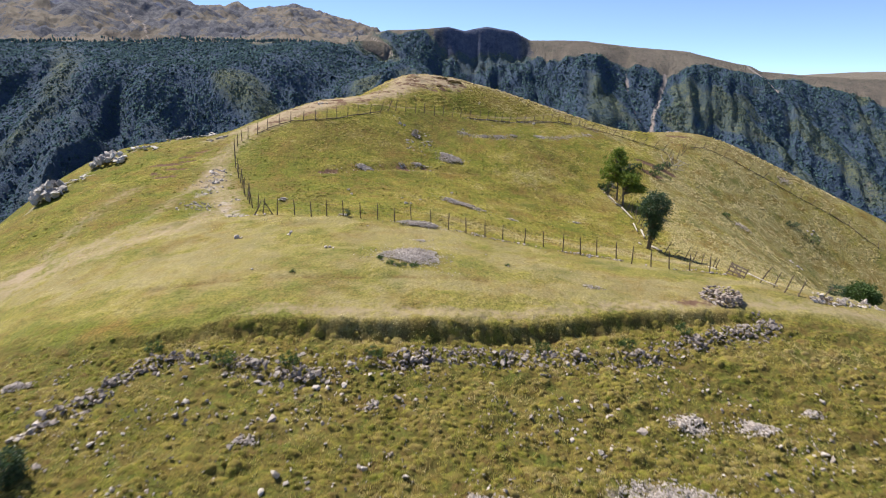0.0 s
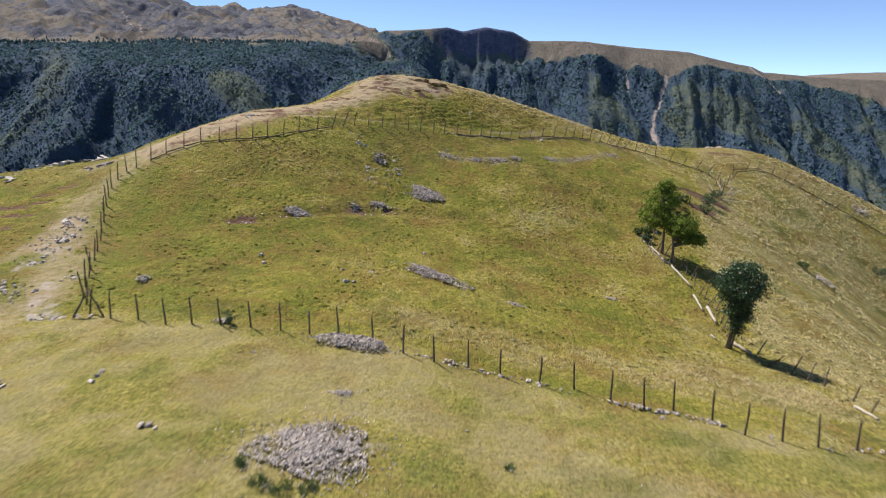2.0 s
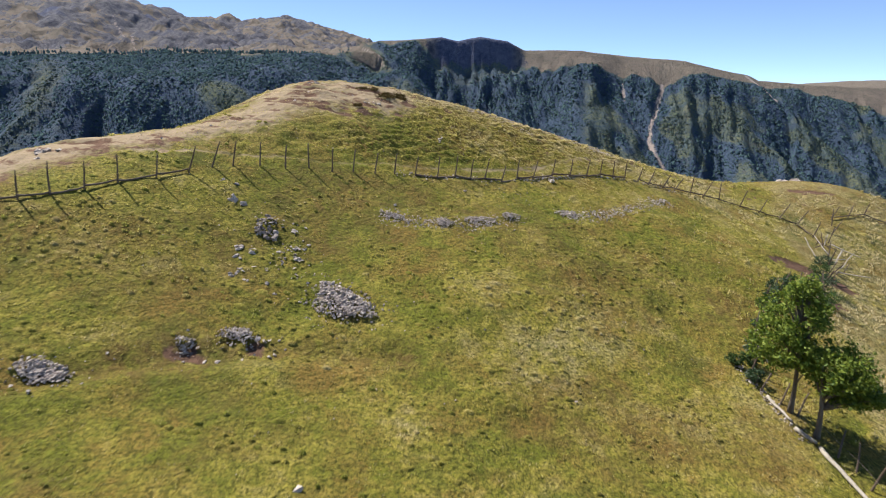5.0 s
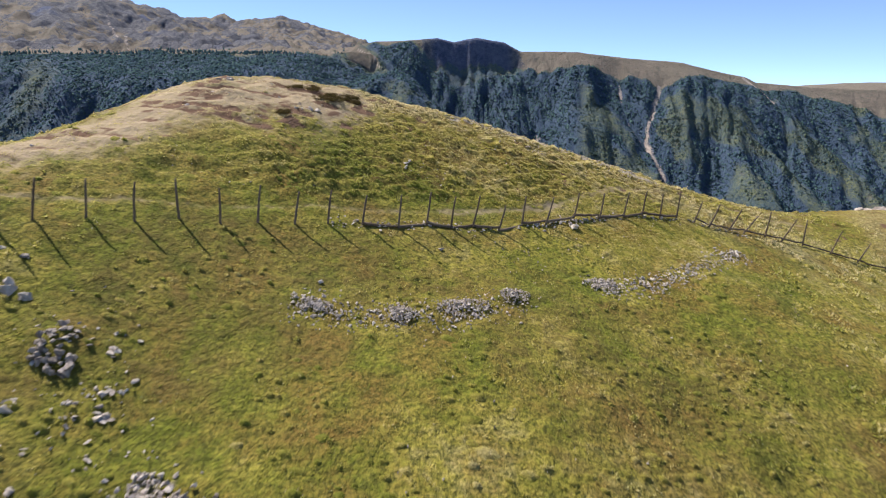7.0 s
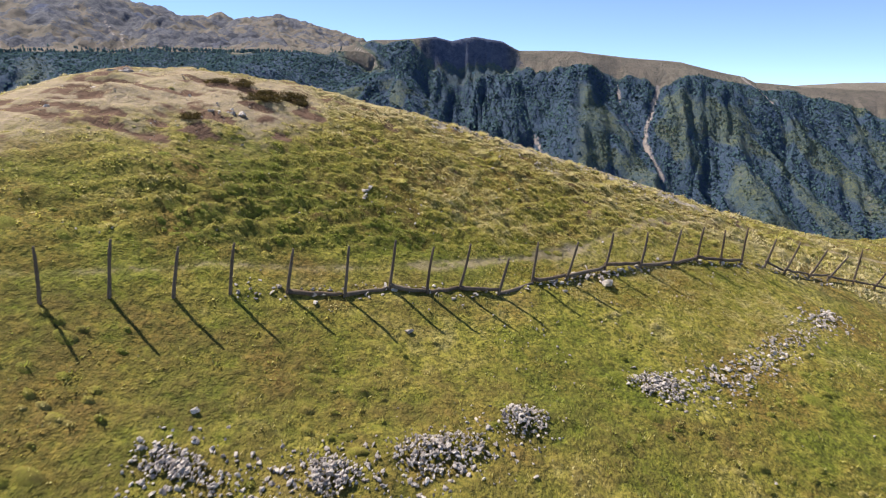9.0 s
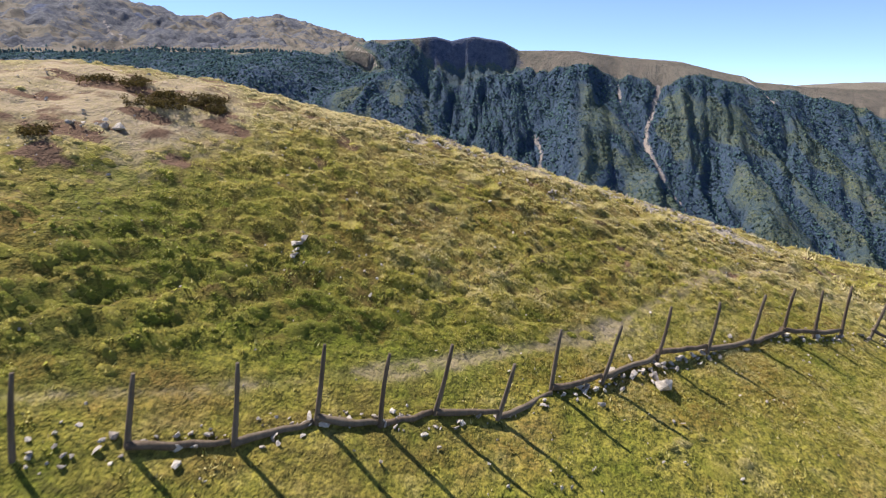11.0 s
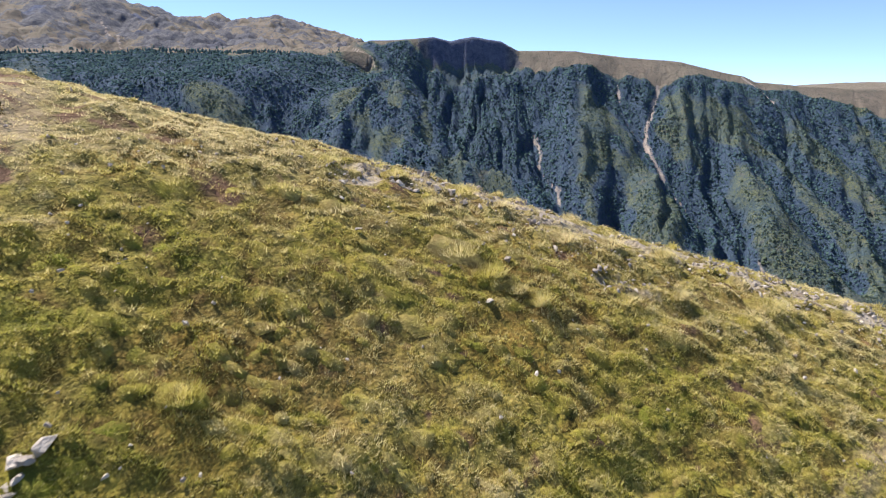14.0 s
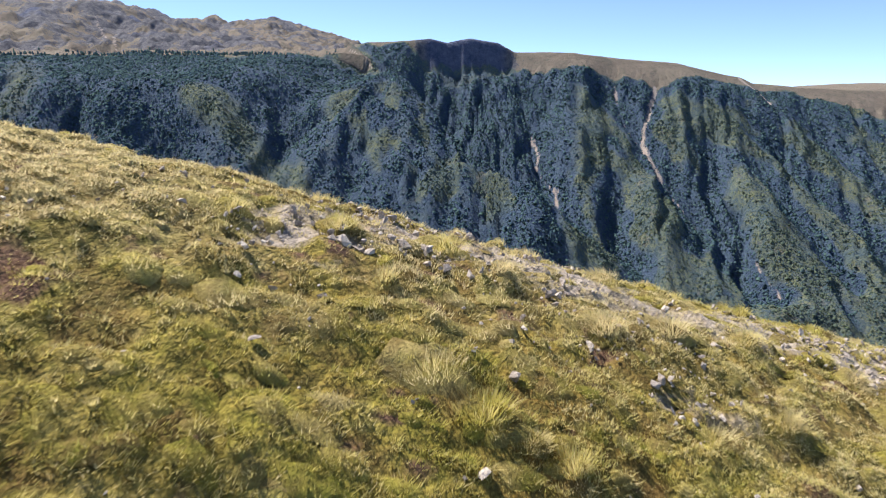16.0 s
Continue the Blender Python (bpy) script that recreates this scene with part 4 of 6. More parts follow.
BUSHY = np.array([(7.04, 85.7), (8.11, 86.12), (9.08, 86.8), (10.59, 86.8), (12.41, 86.21), (8.66, 83.63), (8.35, 83.75), (11.13, 84.55), (7.94, 84.05), (10.37, 85.52), (11.33, 85.82), (12.62, 85.91), (12.86, 85.27), (8.95, 83.5), (5.4, 81.2), (13.6, 86.4), (14.6, 86.0), (9.6, 85.2)])
tussocks("bushy_tussock_grass", "tall yellow-green tussocks standing on the stony crest", BUSHY[:, 0], BUSHY[:, 1], 0.19, 0.075, 520, 0.125, 0.0036, False)
tussocks("low_tussock_grass", "rough tussocks among the stones below the bank", *jittered(-19, 22, 13.5, 30, 0.36, lambda x, y: not_worn(x, y) * (y < bank_line(x) - 1.0) * (0.25 + 0.6 * step(0.35, 0.65, vnoise(x * 0.7, y * 0.7, 99)))), 0.14, 0.095, 16, 0.13, 0.009, False)
tussocks("field_tussock_grass", "small tussocks dotted over the fenced field", *jittered(-18, 30, 43.5, 80, 0.5, lambda x, y: not_worn(x, y) * step(0.45, 0.75, vnoise(x * 0.45, y * 0.45, 98)) * 0.9), 0.10, 0.065, 9, 0.10, 0.010, False)
tussocks("dark_tuft_grass", "dark green upright tufts dotted over the grazed field", *jittered(-17, 20, 45, 74.5, 0.9, lambda x, y: not_worn(x, y) * 0.4 * step(0.5, 0.75, vnoise(x * 0.33, y * 0.4, 140))), 0.085, 0.07, 22, 0.12, 0.010, False, -0.3)
tussocks("bank_tussock_grass", "dark matted tussocks hanging over the face of the bank", *jittered(-16.5, 16.5, 25, 32, 0.36, lambda x, y: np.exp(-((y - bank_line(x) + 0.45) / 0.5) ** 2) * (0.3 + 0.7 * step(0.35, 0.6, vnoise(x * 1.4, y * 1.9, 141)))), 0.17, 0.075, 20, 0.12, 0.010, False, -0.2)
tussocks("slope_tussock_grass", "straw-coloured tussocks on the falling slope", *jittered(19, 56, 38, 96, 0.8, lambda x, y: not_worn(x, y) * step(0.35, 0.7, vnoise(x * 0.4, y * 0.4, 88)) * 0.55), 0.19, 0.10, 6, 0.16, 0.02)
tussocks("ridge_tussock_grass", "low tussocks on the ridge", *jittered(-34, -6, 44, 90, 0.7, lambda x, y: not_worn(x, y) * step(0.4, 0.7, vnoise(x * 0.5, y * 0.5, 87)) * 0.8), 0.14, 0.06, 5, 0.10, 0.014)
tuft_layer("short_grass", "short olive and straw grass " + FLANK, 60000, (-3, 18, 76.5, 90.5), lambda x, y: not_worn(x, y) * step(-0.5, 0.5, along_above(x, y) + 1.2), 1, 0.05, 0.006, 0.02, 1.2, False)
tuft_layer("near_grass", "dense olive and straw grass over the summit's shoulder", 66000, (1.5, 17, 79, 89.5), lambda x, y: np.clip(1.25 - 2.4 * masks(x, y)["track"] * (1 - 0.6 * step(81.5, 83, y)) - 1.1 * masks(x, y)["bare"] - 0.7 * np.clip(masks(x, y)["soil"], 0, 1), 0, 1) * (0.14 + 0.86 * step(0.05, 0.18, lumps(x, y))) * (0.35 + 0.65 * step(0.3, 0.5, vnoise(x * 1.7, y * 2.1, 84))), 10, 0.062, 0.0046, 0.05, 1.0, False, 0.25)
tuft_layer("field_grass", "grazed tufts inside the fenced field", 16000, (-18, 24, 43.5, 80), clumpy(0.9, 0.25, 0.7, 92), 7, 0.075, 0.022, 0.13, 0.8, False)
tuft_layer("bank_grass", "rough tufts among the stones below the bank", 15000, (-20, 22, 13, 29.5), lambda x, y: clumpy(0.9, 0.2, 0.65, 93)(x, y) * (y < bank_line(x) - 0.4), 12, 0.13, 0.017, 0.15, 0.7, False)
tuft_layer("shelf_grass", "short dry grass on the level field", 14000, (-24, 18, 28, 44), clumpy(0.6, 0.3, 0.8, 94), 4, 0.035, 0.010, 0.13, 0.7, False)
tuft_layer("slope_grass", "long straw-coloured grass on the falling slope", 11000, (18, 56, 36, 92), clumpy(0.5, 0.25, 0.7, 95), 9, 0.15, 0.035, 0.2, 0.7, False)
tuft_layer("long_grass", "long straw-coloured grass inside the front fence", 5200, (0, 19, 38.5, 49), lambda x, y: not_worn(x, y) * np.exp(-((y - np.interp(x, [-13, 0, 16], [44.5, 42.3, 38]) - 2.2 - 0.2 * x) / 1.7) ** 2) * (0.15 + 0.85 * step(0.35, 0.6, vnoise(x * 0.8, y * 0.9, 139))), 9, 0.22, 0.013, 0.14, 0.7, False)
tuft_layer("ridge_grass", "worn tufts on the ridge and the summit", 7000, (-34, -4, 40, 90), clumpy(0.7, 0.3, 0.75, 96), 7, 0.09, 0.026, 0.15, 0.7, False)
tuft_layer("summit_grass", "thin straw grass on the worn summit", 30000, (-12, 7, 74, 88), lambda x, y: 0.8 * np.clip(masks(x, y)["track"] * 1.5, 0, 1) * step(0.3, 0.6, vnoise(x * 1.5, y * 1.5, 86)), 8, 0.035, 0.008, 0.10, 1.0, False)
tuft_layer("heath_grass", "dark rough growth on the face of the bank", 15000, (-16, 17, 25, 32), lambda x, y: np.exp(-((y - bank_line(x) + 0.5) / 0.5) ** 2) * (0.15 + 0.85 * step(0.35, 0.6, vnoise(x * 3.1, y * 3.4, 85))), 6, 0.09, 0.018, 0.14, 0.9, False)


# ---- woods on the far mountain ----
def crowns(name, x, y, z, w, h, material, label, category, sides=4):
    """Rounded crowns of trees or bushes, many in one mesh."""
    k = len(x)
    vs = [np.stack([x + 0.15 * w * RNG.normal(0, 1, k), y + 0.15 * w * RNG.normal(0, 1, k), z + h], 1)[:, None]]
    for lev, wide, off in ((0.72, 0.66, 0.0), (0.12, 1.0, 0.5)):
        ang = (np.arange(sides)[None] + off) * 2 * np.pi / sides + RNG.uniform(0, 6, k)[:, None] + RNG.normal(0, 0.2, (k, sides))
        rr = w[:, None] * wide * RNG.uniform(0.75, 1.2, (k, sides))
        vs.append(np.stack([x[:, None] + rr * np.cos(ang), y[:, None] + rr * np.sin(ang), z[:, None] + h[:, None] * (lev + RNG.uniform(-0.08, 0.08, (k, sides)))], 2))
    f_ = []
    for i in range(sides):
        j = (i + 1) % sides
        f_ += [(0, 1 + i, 1 + j), (1 + i, 1 + sides + i, 1 + sides + j), (1 + i, 1 + sides + j, 1 + j)]
    faces = (np.arange(k)[:, None, None] * (2 * sides + 1) + np.array(f_)[None]).reshape(-1, 3)
    return tagged(new(name, mesh_arrays(name, np.concatenate(vs, 1).reshape(-1, 3), faces, material, True)), label, category, kind="stuff")


def far_spread(n, box):
    x, y = RNG.uniform(box[0], box[1], n), RNG.uniform(box[2], box[3], n)
    see = np.abs(x / y) < 0.80
    x, y = x[see], y[see]
    z = far_height(x, y)
    return x, y, z, far_masks(x, y)


def woods():
    x, y, z, m = far_spread(230000, (-1350, 1420, 1000, 1850))
    dense = step(0.52, 0.92, m["forest"]) * (0.45 + 0.55 * step(0.3, 0.5, vnoise(x / 26, y / 34, 97)))
    ok = (RNG.uniform(0, 1, len(x)) < dense * (1 - m["scree"])) & (z / y > -0.42)
    x, y, z = x[ok][:85000], y[ok][:85000], z[ok][:85000]
    size = np.exp(RNG.normal(0, 0.28, len(x)))
    crowns("far_woods", x, y, z - 1.0, 2.5 * size, 2.4 * size * RNG.uniform(0.8, 1.25, len(x)), M_HAZY_WOODS, "dark green woods on the far mountain side", "forest", 3)


def scrub():
    """Low bushes over the open spurs, and lone trees on the pastures."""
    x, y, z, m = far_spread(200000, (-1000, 1350, 1000, 1800))
    keep = step(0.12, 0.3, m["forest"]) * (1 - step(0.45, 0.7, m["forest"])) * (0.25 + 0.75 * step(0.36, 0.68, vnoise(x / 34, y / 60, 89)))
    ok = (RNG.uniform(0, 1, len(x)) < keep * (1 - m["scree"])) & (z / y > -0.40)
    x, y, z = x[ok][:30000], y[ok][:30000], z[ok][:30000]
    size = np.exp(RNG.normal(0, 0.4, len(x)))
    crowns("far_scrub", x, y, z - 0.6, 1.6 * size, 1.7 * size, M_HAZY_SCRUB, "grey-green scrub on the far mountain's open spurs", "scrub")
    x, y = RNG.uniform(-1250, -250, 900), 1745 + np.abs(RNG.normal(0, 70, 900))
    ok = vnoise(x / 60, y / 60, 91) > 0.45
    x, y = x[ok], y[ok]
    crowns("far_trees", x, y, far_height(x, y) - 0.5, RNG.uniform(2.0, 3.6, len(x)), RNG.uniform(5, 11, len(x)), M_HAZY_WOODS, "lone dark trees at the edge of the far pastures", "trees")


woods()
scrub()


# ---- stones ----
def hull_stone(seed, flat=0.7, points=10):
    r = random.Random(seed)
    bm = bmesh.new()
    for _ in range(points):
        v = Vector((r.gauss(0, 1), r.gauss(0, 1), r.gauss(0, 1))).normalized() * r.uniform(0.82, 1.0)
        bm.verts.new((v.x * 0.5, v.y * 0.5 * 0.78, v.z * 0.5 * flat))
    got = bmesh.ops.convex_hull(bm, input=bm.verts[:])
    loose = [v for v in bm.verts if not v.link_faces]
    bmesh.ops.delete(bm, geom=loose, context="VERTS")
    bmesh.ops.triangulate(bm, faces=bm.faces[:])
    me = bpy.data.meshes.new("stone")
    bm.to_mesh(me)
    bm.free()
    me.materials.append(M_STONE)
    return me


STONES = [hull_stone(100 + i, (0.42, 0.55, 0.75)[i % 3]) for i in range(14)]
STONE_ARRAYS = []
for me in STONES:
    co = np.empty(len(me.vertices) * 3, np.float32)
    me.vertices.foreach_get("co", co)
    tri = np.empty(len(me.loops), np.int32)
    me.loops.foreach_get("vertex_index", tri)
    STONE_ARRAYS.append((co.reshape(-1, 3), tri.reshape(-1, 3)))


def turn(n):
    q = RNG.normal(0, 1, (n, 4)) * np.array([1.0, 0.42, 0.42, 1.0])
    q /= np.linalg.norm(q, axis=1)[:, None]
    w, x, y, z = q.T
    return np.stack([1 - 2 * (y * y + z * z), 2 * (x * y - z * w), 2 * (x * z + y * w), 2 * (x * y + z * w), 1 - 2 * (x * x + z * z), 2 * (y * z - x * w),
                     2 * (x * z - y * w), 2 * (y * z + x * w), 1 - 2 * (x * x + y * y)], 1).reshape(n, 3, 3)


def joined_stones(name, pos, size, material=None):
    """Many small stones in one mesh."""
    vs, fs, o = [], [], 0
    kind = RNG.integers(0, len(STONE_ARRAYS), len(pos))
    rot = turn(len(pos))
    for i, (co, tri) in enumerate(STONE_ARRAYS):
        pick = np.nonzero(kind == i)[0]
        if not len(pick):
            continue
        v = np.einsum("nij,vj->nvi", rot[pick], co) * size[pick][:, None, None] + pos[pick][:, None]
        f_ = tri[None] + (np.arange(len(pick)) * len(co))[:, None, None] + o
        o += len(pick) * len(co)
        vs.append(v.reshape(-1, 3))
        fs.append(f_.reshape(-1, 3))
    return mesh_arrays(name, np.concatenate(vs), np.concatenate(fs), material or M_STONE)


def stone_pose(p, size, upright=False):
    tip = 14 if not upright else 25
    e = Euler((radians(RNG.normal(0, tip)), radians(RNG.normal(0, tip)), RNG.uniform(0, 6.28)))
    return Matrix.LocRotScale(Vector(p), e, Vector((size * RNG.uniform(0.85, 1.25), size * RNG.uniform(0.8, 1.15), size * RNG.uniform(0.8, 1.2))))


def stone_heap(cx, cy, rx, ry, rot, high, n, small, large, label, name="stone_heap"):
    """A heap on the ground: joined rubble, with its larger stones as pieces."""
    base = Vector((cx, cy, float(ground(np.array([cx]), np.array([cy]))[0])))
    n, big = int(n), int(min(40, 8 + n / 14))
    top = tagged(new(name), label, "stone heap", "stone heaps on the pasture")
    top.location = base
    c, s = math.cos(radians(rot)), math.sin(radians(rot))

    def place(k, size_lo, size_hi, lift):
        a = RNG.uniform(0, 2 * np.pi, k)
        r = np.where(RNG.uniform(0, 1, k) < 0.66, 0.85 * np.sqrt(RNG.uniform(0, 1, k)), np.abs(RNG.normal(0, 0.8, k)))
        r = r * (0.82 + 0.3 * np.sin(3 * a + cx) * 0.5 + 0.25 * (vnoise(np.cos(a) * 2 + cx, np.sin(a) * 2 + cy, 6) - 0.5))
        u, v = r * np.cos(a) * rx, r * np.sin(a) * ry
        x, y = cx + u * c - v * s, cy + u * s + v * c
        size = RNG.uniform(size_lo, size_hi, k) * np.clip(1.05 - 0.28 * r, 0.4, 1.1)
        z = ground(x, y) + high * np.clip(1 - r * r, 0, 1) * RNG.uniform(0.75, 1.0, k) * lift + size * 0.04
        return np.stack([x, y, z], 1), size

    # a core of packed stones under the loose ones
    p1, s1 = place(n, small, (small + large) / 2, 0.85)
    body = new("rubble", joined_stones("rubble", p1 - np.array(base), s1, M_GRAVEL if small < 0.095 and cy < 60 else None))
    body.parent = top
    tagged(body, kind="stuff")
    p2, s2 = place(big, (small + large) / 2, large, 1.0)
    for p, z in zip(p2, s2):
        part("stone", STONES[RNG.integers(0, len(STONES))], None, top, m=stone_pose(p - np.array(base), z))
    return top


GREY = "heap of broken pale grey limestone lying in the grass"
for row in HEAPS:
    stone_heap(*(float(q) for q in row), GREY)


def wall_of_stones(name, line, deep, high, per_metre, size, label, category="stone wall", pieces=300, whole=0.0, stones=None, material=None):
    """A tumbled dry wall along a line."""
    pts = np.array(line, float)
    seg = np.hypot(*np.diff(pts, axis=0).T)
    run = np.concatenate([[0], np.cumsum(seg)])
    n = int(run[-1] * per_metre)
    s = np.sort(RNG.uniform(0, run[-1], n))
    gap = vnoise(s * 0.55, s * 0, 120)
    if whole:
        gap = whole + (1 - whole) * gap
    off = RNG.normal(0, deep * 0.42, n) - np.abs(RNG.normal(0, deep * 0.35, n)) * (RNG.uniform(0, 1, n) < 0.35)
    i = np.clip(np.searchsorted(run, s) - 1, 0, len(seg) - 1)
    d = np.diff(pts, axis=0)[i] / seg[i][:, None]
    p = pts[i] + d * (s - run[i])[:, None] + np.stack([-d[:, 1], d[:, 0]], 1) * off[:, None]
    z = ground(p[:, 0], p[:, 1]) + high * np.exp(-(off / (deep * 0.45)) ** 2) * RNG.uniform(0.05, 1, n) * (0.35 + gap)
    siz = np.minimum(size * np.exp(RNG.normal(0, 0.42, n)), 1.9 * size) * (0.75 + 0.5 * gap)
    keep = RNG.uniform(0, 1, n) < -0.15 + 2.0 * gap
    p3, siz = np.stack([p[:, 0], p[:, 1], z + siz * 0.02], 1)[keep], siz[keep]
    order = np.argsort(-siz)
    base = Vector((*line[0], float(ground(np.array([line[0][0]]), np.array([line[0][1]]))[0])))
    top = tagged(new(name), label, category)
    top.location = base
    for q in order[:pieces]:
        part("stone", (stones or STONES)[RNG.integers(0, 8)], None, top, m=stone_pose(p3[q] - np.array(base), siz[q], True))
    rest = order[pieces:]
    if len(rest):
        ob = new("rubble", joined_stones("rubble", p3[rest] - np.array(base), siz[rest], material))
        ob.parent = top
        tagged(ob, kind="stuff")
    return top


def restone(material):
    out = []
    for me in STONES[:8]:
        me = me.copy()
        me.name = "block"
        me.materials.clear()
        me.materials.append(material)
        out.append(me)
    return out


CRAG_STONES, HUT_STONES, WALL_STONES = restone(M_CRAG), restone(M_HUT), restone(M_WALL)


BANK_WALL = [(-14.7, 21.7), (-13.6, 23.6), (-12.8, 25.1), (-10.8, 25.5), (-8.6, 24.5), (-6.5, 24.3), (-5.2, 24.0), (-4.0, 25.2), (-1.1, 25.8), (1.2, 26.5), (3.8, 26.6), (6.3, 27.2), (7.6, 26.6), (9.9, 27.5), (12.7, 28.6), (15.7, 29.7), (17.4, 30.4)]
wall_of_stones("dry_stone_wall", BANK_WALL, 0.95, 0.30, 50, 0.19, "tumbled dry-stone wall of grey limestone below the bank", whole=0.22, stones=WALL_STONES, material=M_WALL)
wall_of_stones("dry_stone_wall", [(21.0, 33.6), (23.2, 34.2), (25.5, 35.5), (28.5, 37.0)], 0.5, 0.5, 26, 0.24, "low tumbled dry-stone wall beside the gate", pieces=90)
wall_of_stones("stone_footing", [(0.2, 42.0), (2.9, 41.4), (5.5, 40.8), (8.0, 40.0), (11.3, 39.0), (14.4, 37.9), (18.2, 38.0)], 0.22, 0.10, 12, 0.15, "row of small stones along the foot of a fence", pieces=60)
wall_of_stones("stone_footing", [(2.0, 75.8), (5.3, 77.2), (7.9, 78.0), (10.0, 79.2), (12.4, 80.7), (14.7, 81.8), (17.4, 82.9), (20.3, 83.7)], 0.28, 0.06, 15, 0.105, "row of stones under a pole fence", pieces=180, whole=0.3)
wall_of_stones("stone_scatter", [(11.0, 75.8), (12.4, 76.1), (14.4, 77.3), (17.0, 79.5), (18.8, 81.2)], 0.62, 0.03, 95, 0.09, "pale broken stones strewn across the grass", "stones", 80, 0.35)
wall_of_stones("stone_scatter", [(1.5, 71.8), (3.0, 71.6), (4.4, 72.0), (6.6, 72.7), (8.2, 73.9)], 0.85, 0.03, 75, 0.085, "pale broken stones strewn between the heaps", "stones", 110, 0.4)
wall_of_stones("stone_scatter", [(16.9, 66.2), (17.2, 64.6), (17.5, 63.2), (17.7, 62.0)], 0.35, 0.04, 40, 0.09, "small pale stones lying along the broken fence", "stones", 40, 0.3)
wall_of_stones("stone_scatter", [(-2.4, 69.2), (-2.2, 68.0), (-1.4, 67.4), (-1.9, 66.0)], 1.4, 0.04, 22, 0.12, "grey stones strewn beside a rock outcrop", "stones", 60)
wall_of_stones("stone_scatter", [(-11.5, 57.7), (-9.8, 58.0), (-5.0, 60.9), (-1.0, 62.4)], 0.8, 0.04, 9, 0.14, "grey stones strewn along a shallow ditch", "stones", 50)
wall_of_stones("stone_scatter", [(-20.6, 57.6), (-20.3, 54.0), (-20.6, 50.2), (-18.5, 47.2), (-15.2, 44.6)], 1.5, 0.05, 26, 0.15, "pale stones strewn along a path beside a fence", "stones", 90)
wall_of_stones("stone_scatter", [(-14.8, 21.5), (-16.0, 20.0)], 0.7, 0.15, 20, 0.24, "pale stones strewn at the end of the wall", "stones", 30)


def ring_shelter(cx, cy):
    """The stub of a round stone shelter."""
    z0 = float(hill(cx, cy))
    top = tagged(new("stone_shelter"), "low round stub of a dry-stone shelter on bare soil", "stone shelter")
    top.location = (cx, cy, z0)
    for lev in range(4):
        for k in range(24):
            a = 2 * math.pi * (k + 0.5 * (lev % 2)) / 24 + RNG.normal(0, 0.05)
            if lev > 1 and 2.4 < a % 6.28 < 4.2:
                continue
            r = 0.92 - 0.03 * lev + RNG.normal(0, 0.05)
            x, y = r * math.cos(a) * 1.12, r * math.sin(a)
            g = float(ground(np.array([cx + x]), np.array([cy + y]))[0]) - z0
            part("stone", HUT_STONES[RNG.integers(0, 8)], None, top, m=stone_pose((x, y, min(g, 0.1) + 0.05 + lev * 0.13), 0.31))
    for k in range(64):
        x, y = RNG.uniform(-0.62, 0.62, 2)
        g = float(ground(np.array([cx + x]), np.array([cy + y]))[0]) - z0
        part("stone", HUT_STONES[RNG.integers(0, 8)], None, top, m=stone_pose((x, y, g + 0.05 + 0.14 * (k % 3)), 0.3))
    return top


ring_shelter(15.3, 32.3)


def boulder(x, y, size, label="loose grey limestone rock in the grass", sink=0.16, group="loose rocks on the pasture"):
    z = float(ground(np.array([x]), np.array([y]))[0])
    ob = tagged(new("rock", STONES[RNG.integers(0, len(STONES))]), label, "rock", group)
    ob.matrix_basis = stone_pose((x, y, z + size * (0.22 - sink)), size)
    return ob


for x, y, s in ((-13.2, 38.85, 0.6), (-9.8, 39.0, 0.28), (-9.8, 38.6, 0.34), (-7.0, 36.1, 0.36), (-6.75, 36.15, 0.3), (-6.5, 36.0, 0.26), (-10.5, 33.0, 0.3), (-12.9, 38.7, 0.3), (-9.8, 39.3, 0.4), (-5.0, 40.8, 0.22), (3.9, 35.3, 0.18), (2.7, 37.0, 0.16), (-0.6, 38.8, 0.16),
                (0.7, 56.1, 0.5), (0.5, 52.9, 0.32), (-3.0, 49.7, 0.42), (-7.7, 51.8, 0.45), (-1.9, 51.4, 0.42), (-2.6, 49.7, 0.34), (-8.1, 52.7, 0.38), (-3.4, 51.5, 0.34), (5.8, 76.0, 0.34), (11.2, 79.6, 0.55),
                (2.2, 72.8, 0.22), (9.4, 85.9, 0.16), (5.7, 85.2, 0.16), (8.3, 83.3, 0.18),
                (10.0, 84.4, 0.16), (10.9, 85.6, 0.18), (-3.7, 82.2, 0.4), (-4.2, 80.5, 0.3), (6.7, 39.2, 0.16), (9.2, 61.9, 0.16)):
    boulder(x, y, s)
nests = [(RNG.uniform(-15, 19), RNG.uniform(15, 25.5)) for _ in range(46)]
for k in range(290):
    while True:
        x, y = nests[RNG.integers(0, 46)] if RNG.uniform() < 0.72 else (RNG.uniform(-16, 20), RNG.uniform(14.5, 25.8))
        x, y = x + RNG.normal(0, 0.45), y + RNG.normal(0, 0.3)
        if y < bank_line(x) - 1.2:
            break
    boulder(x, y, float(np.clip(0.25 * math.exp(RNG.normal(0, 0.4)), 0.10, 0.55)), sink=0.06, group="loose rocks below the wall")


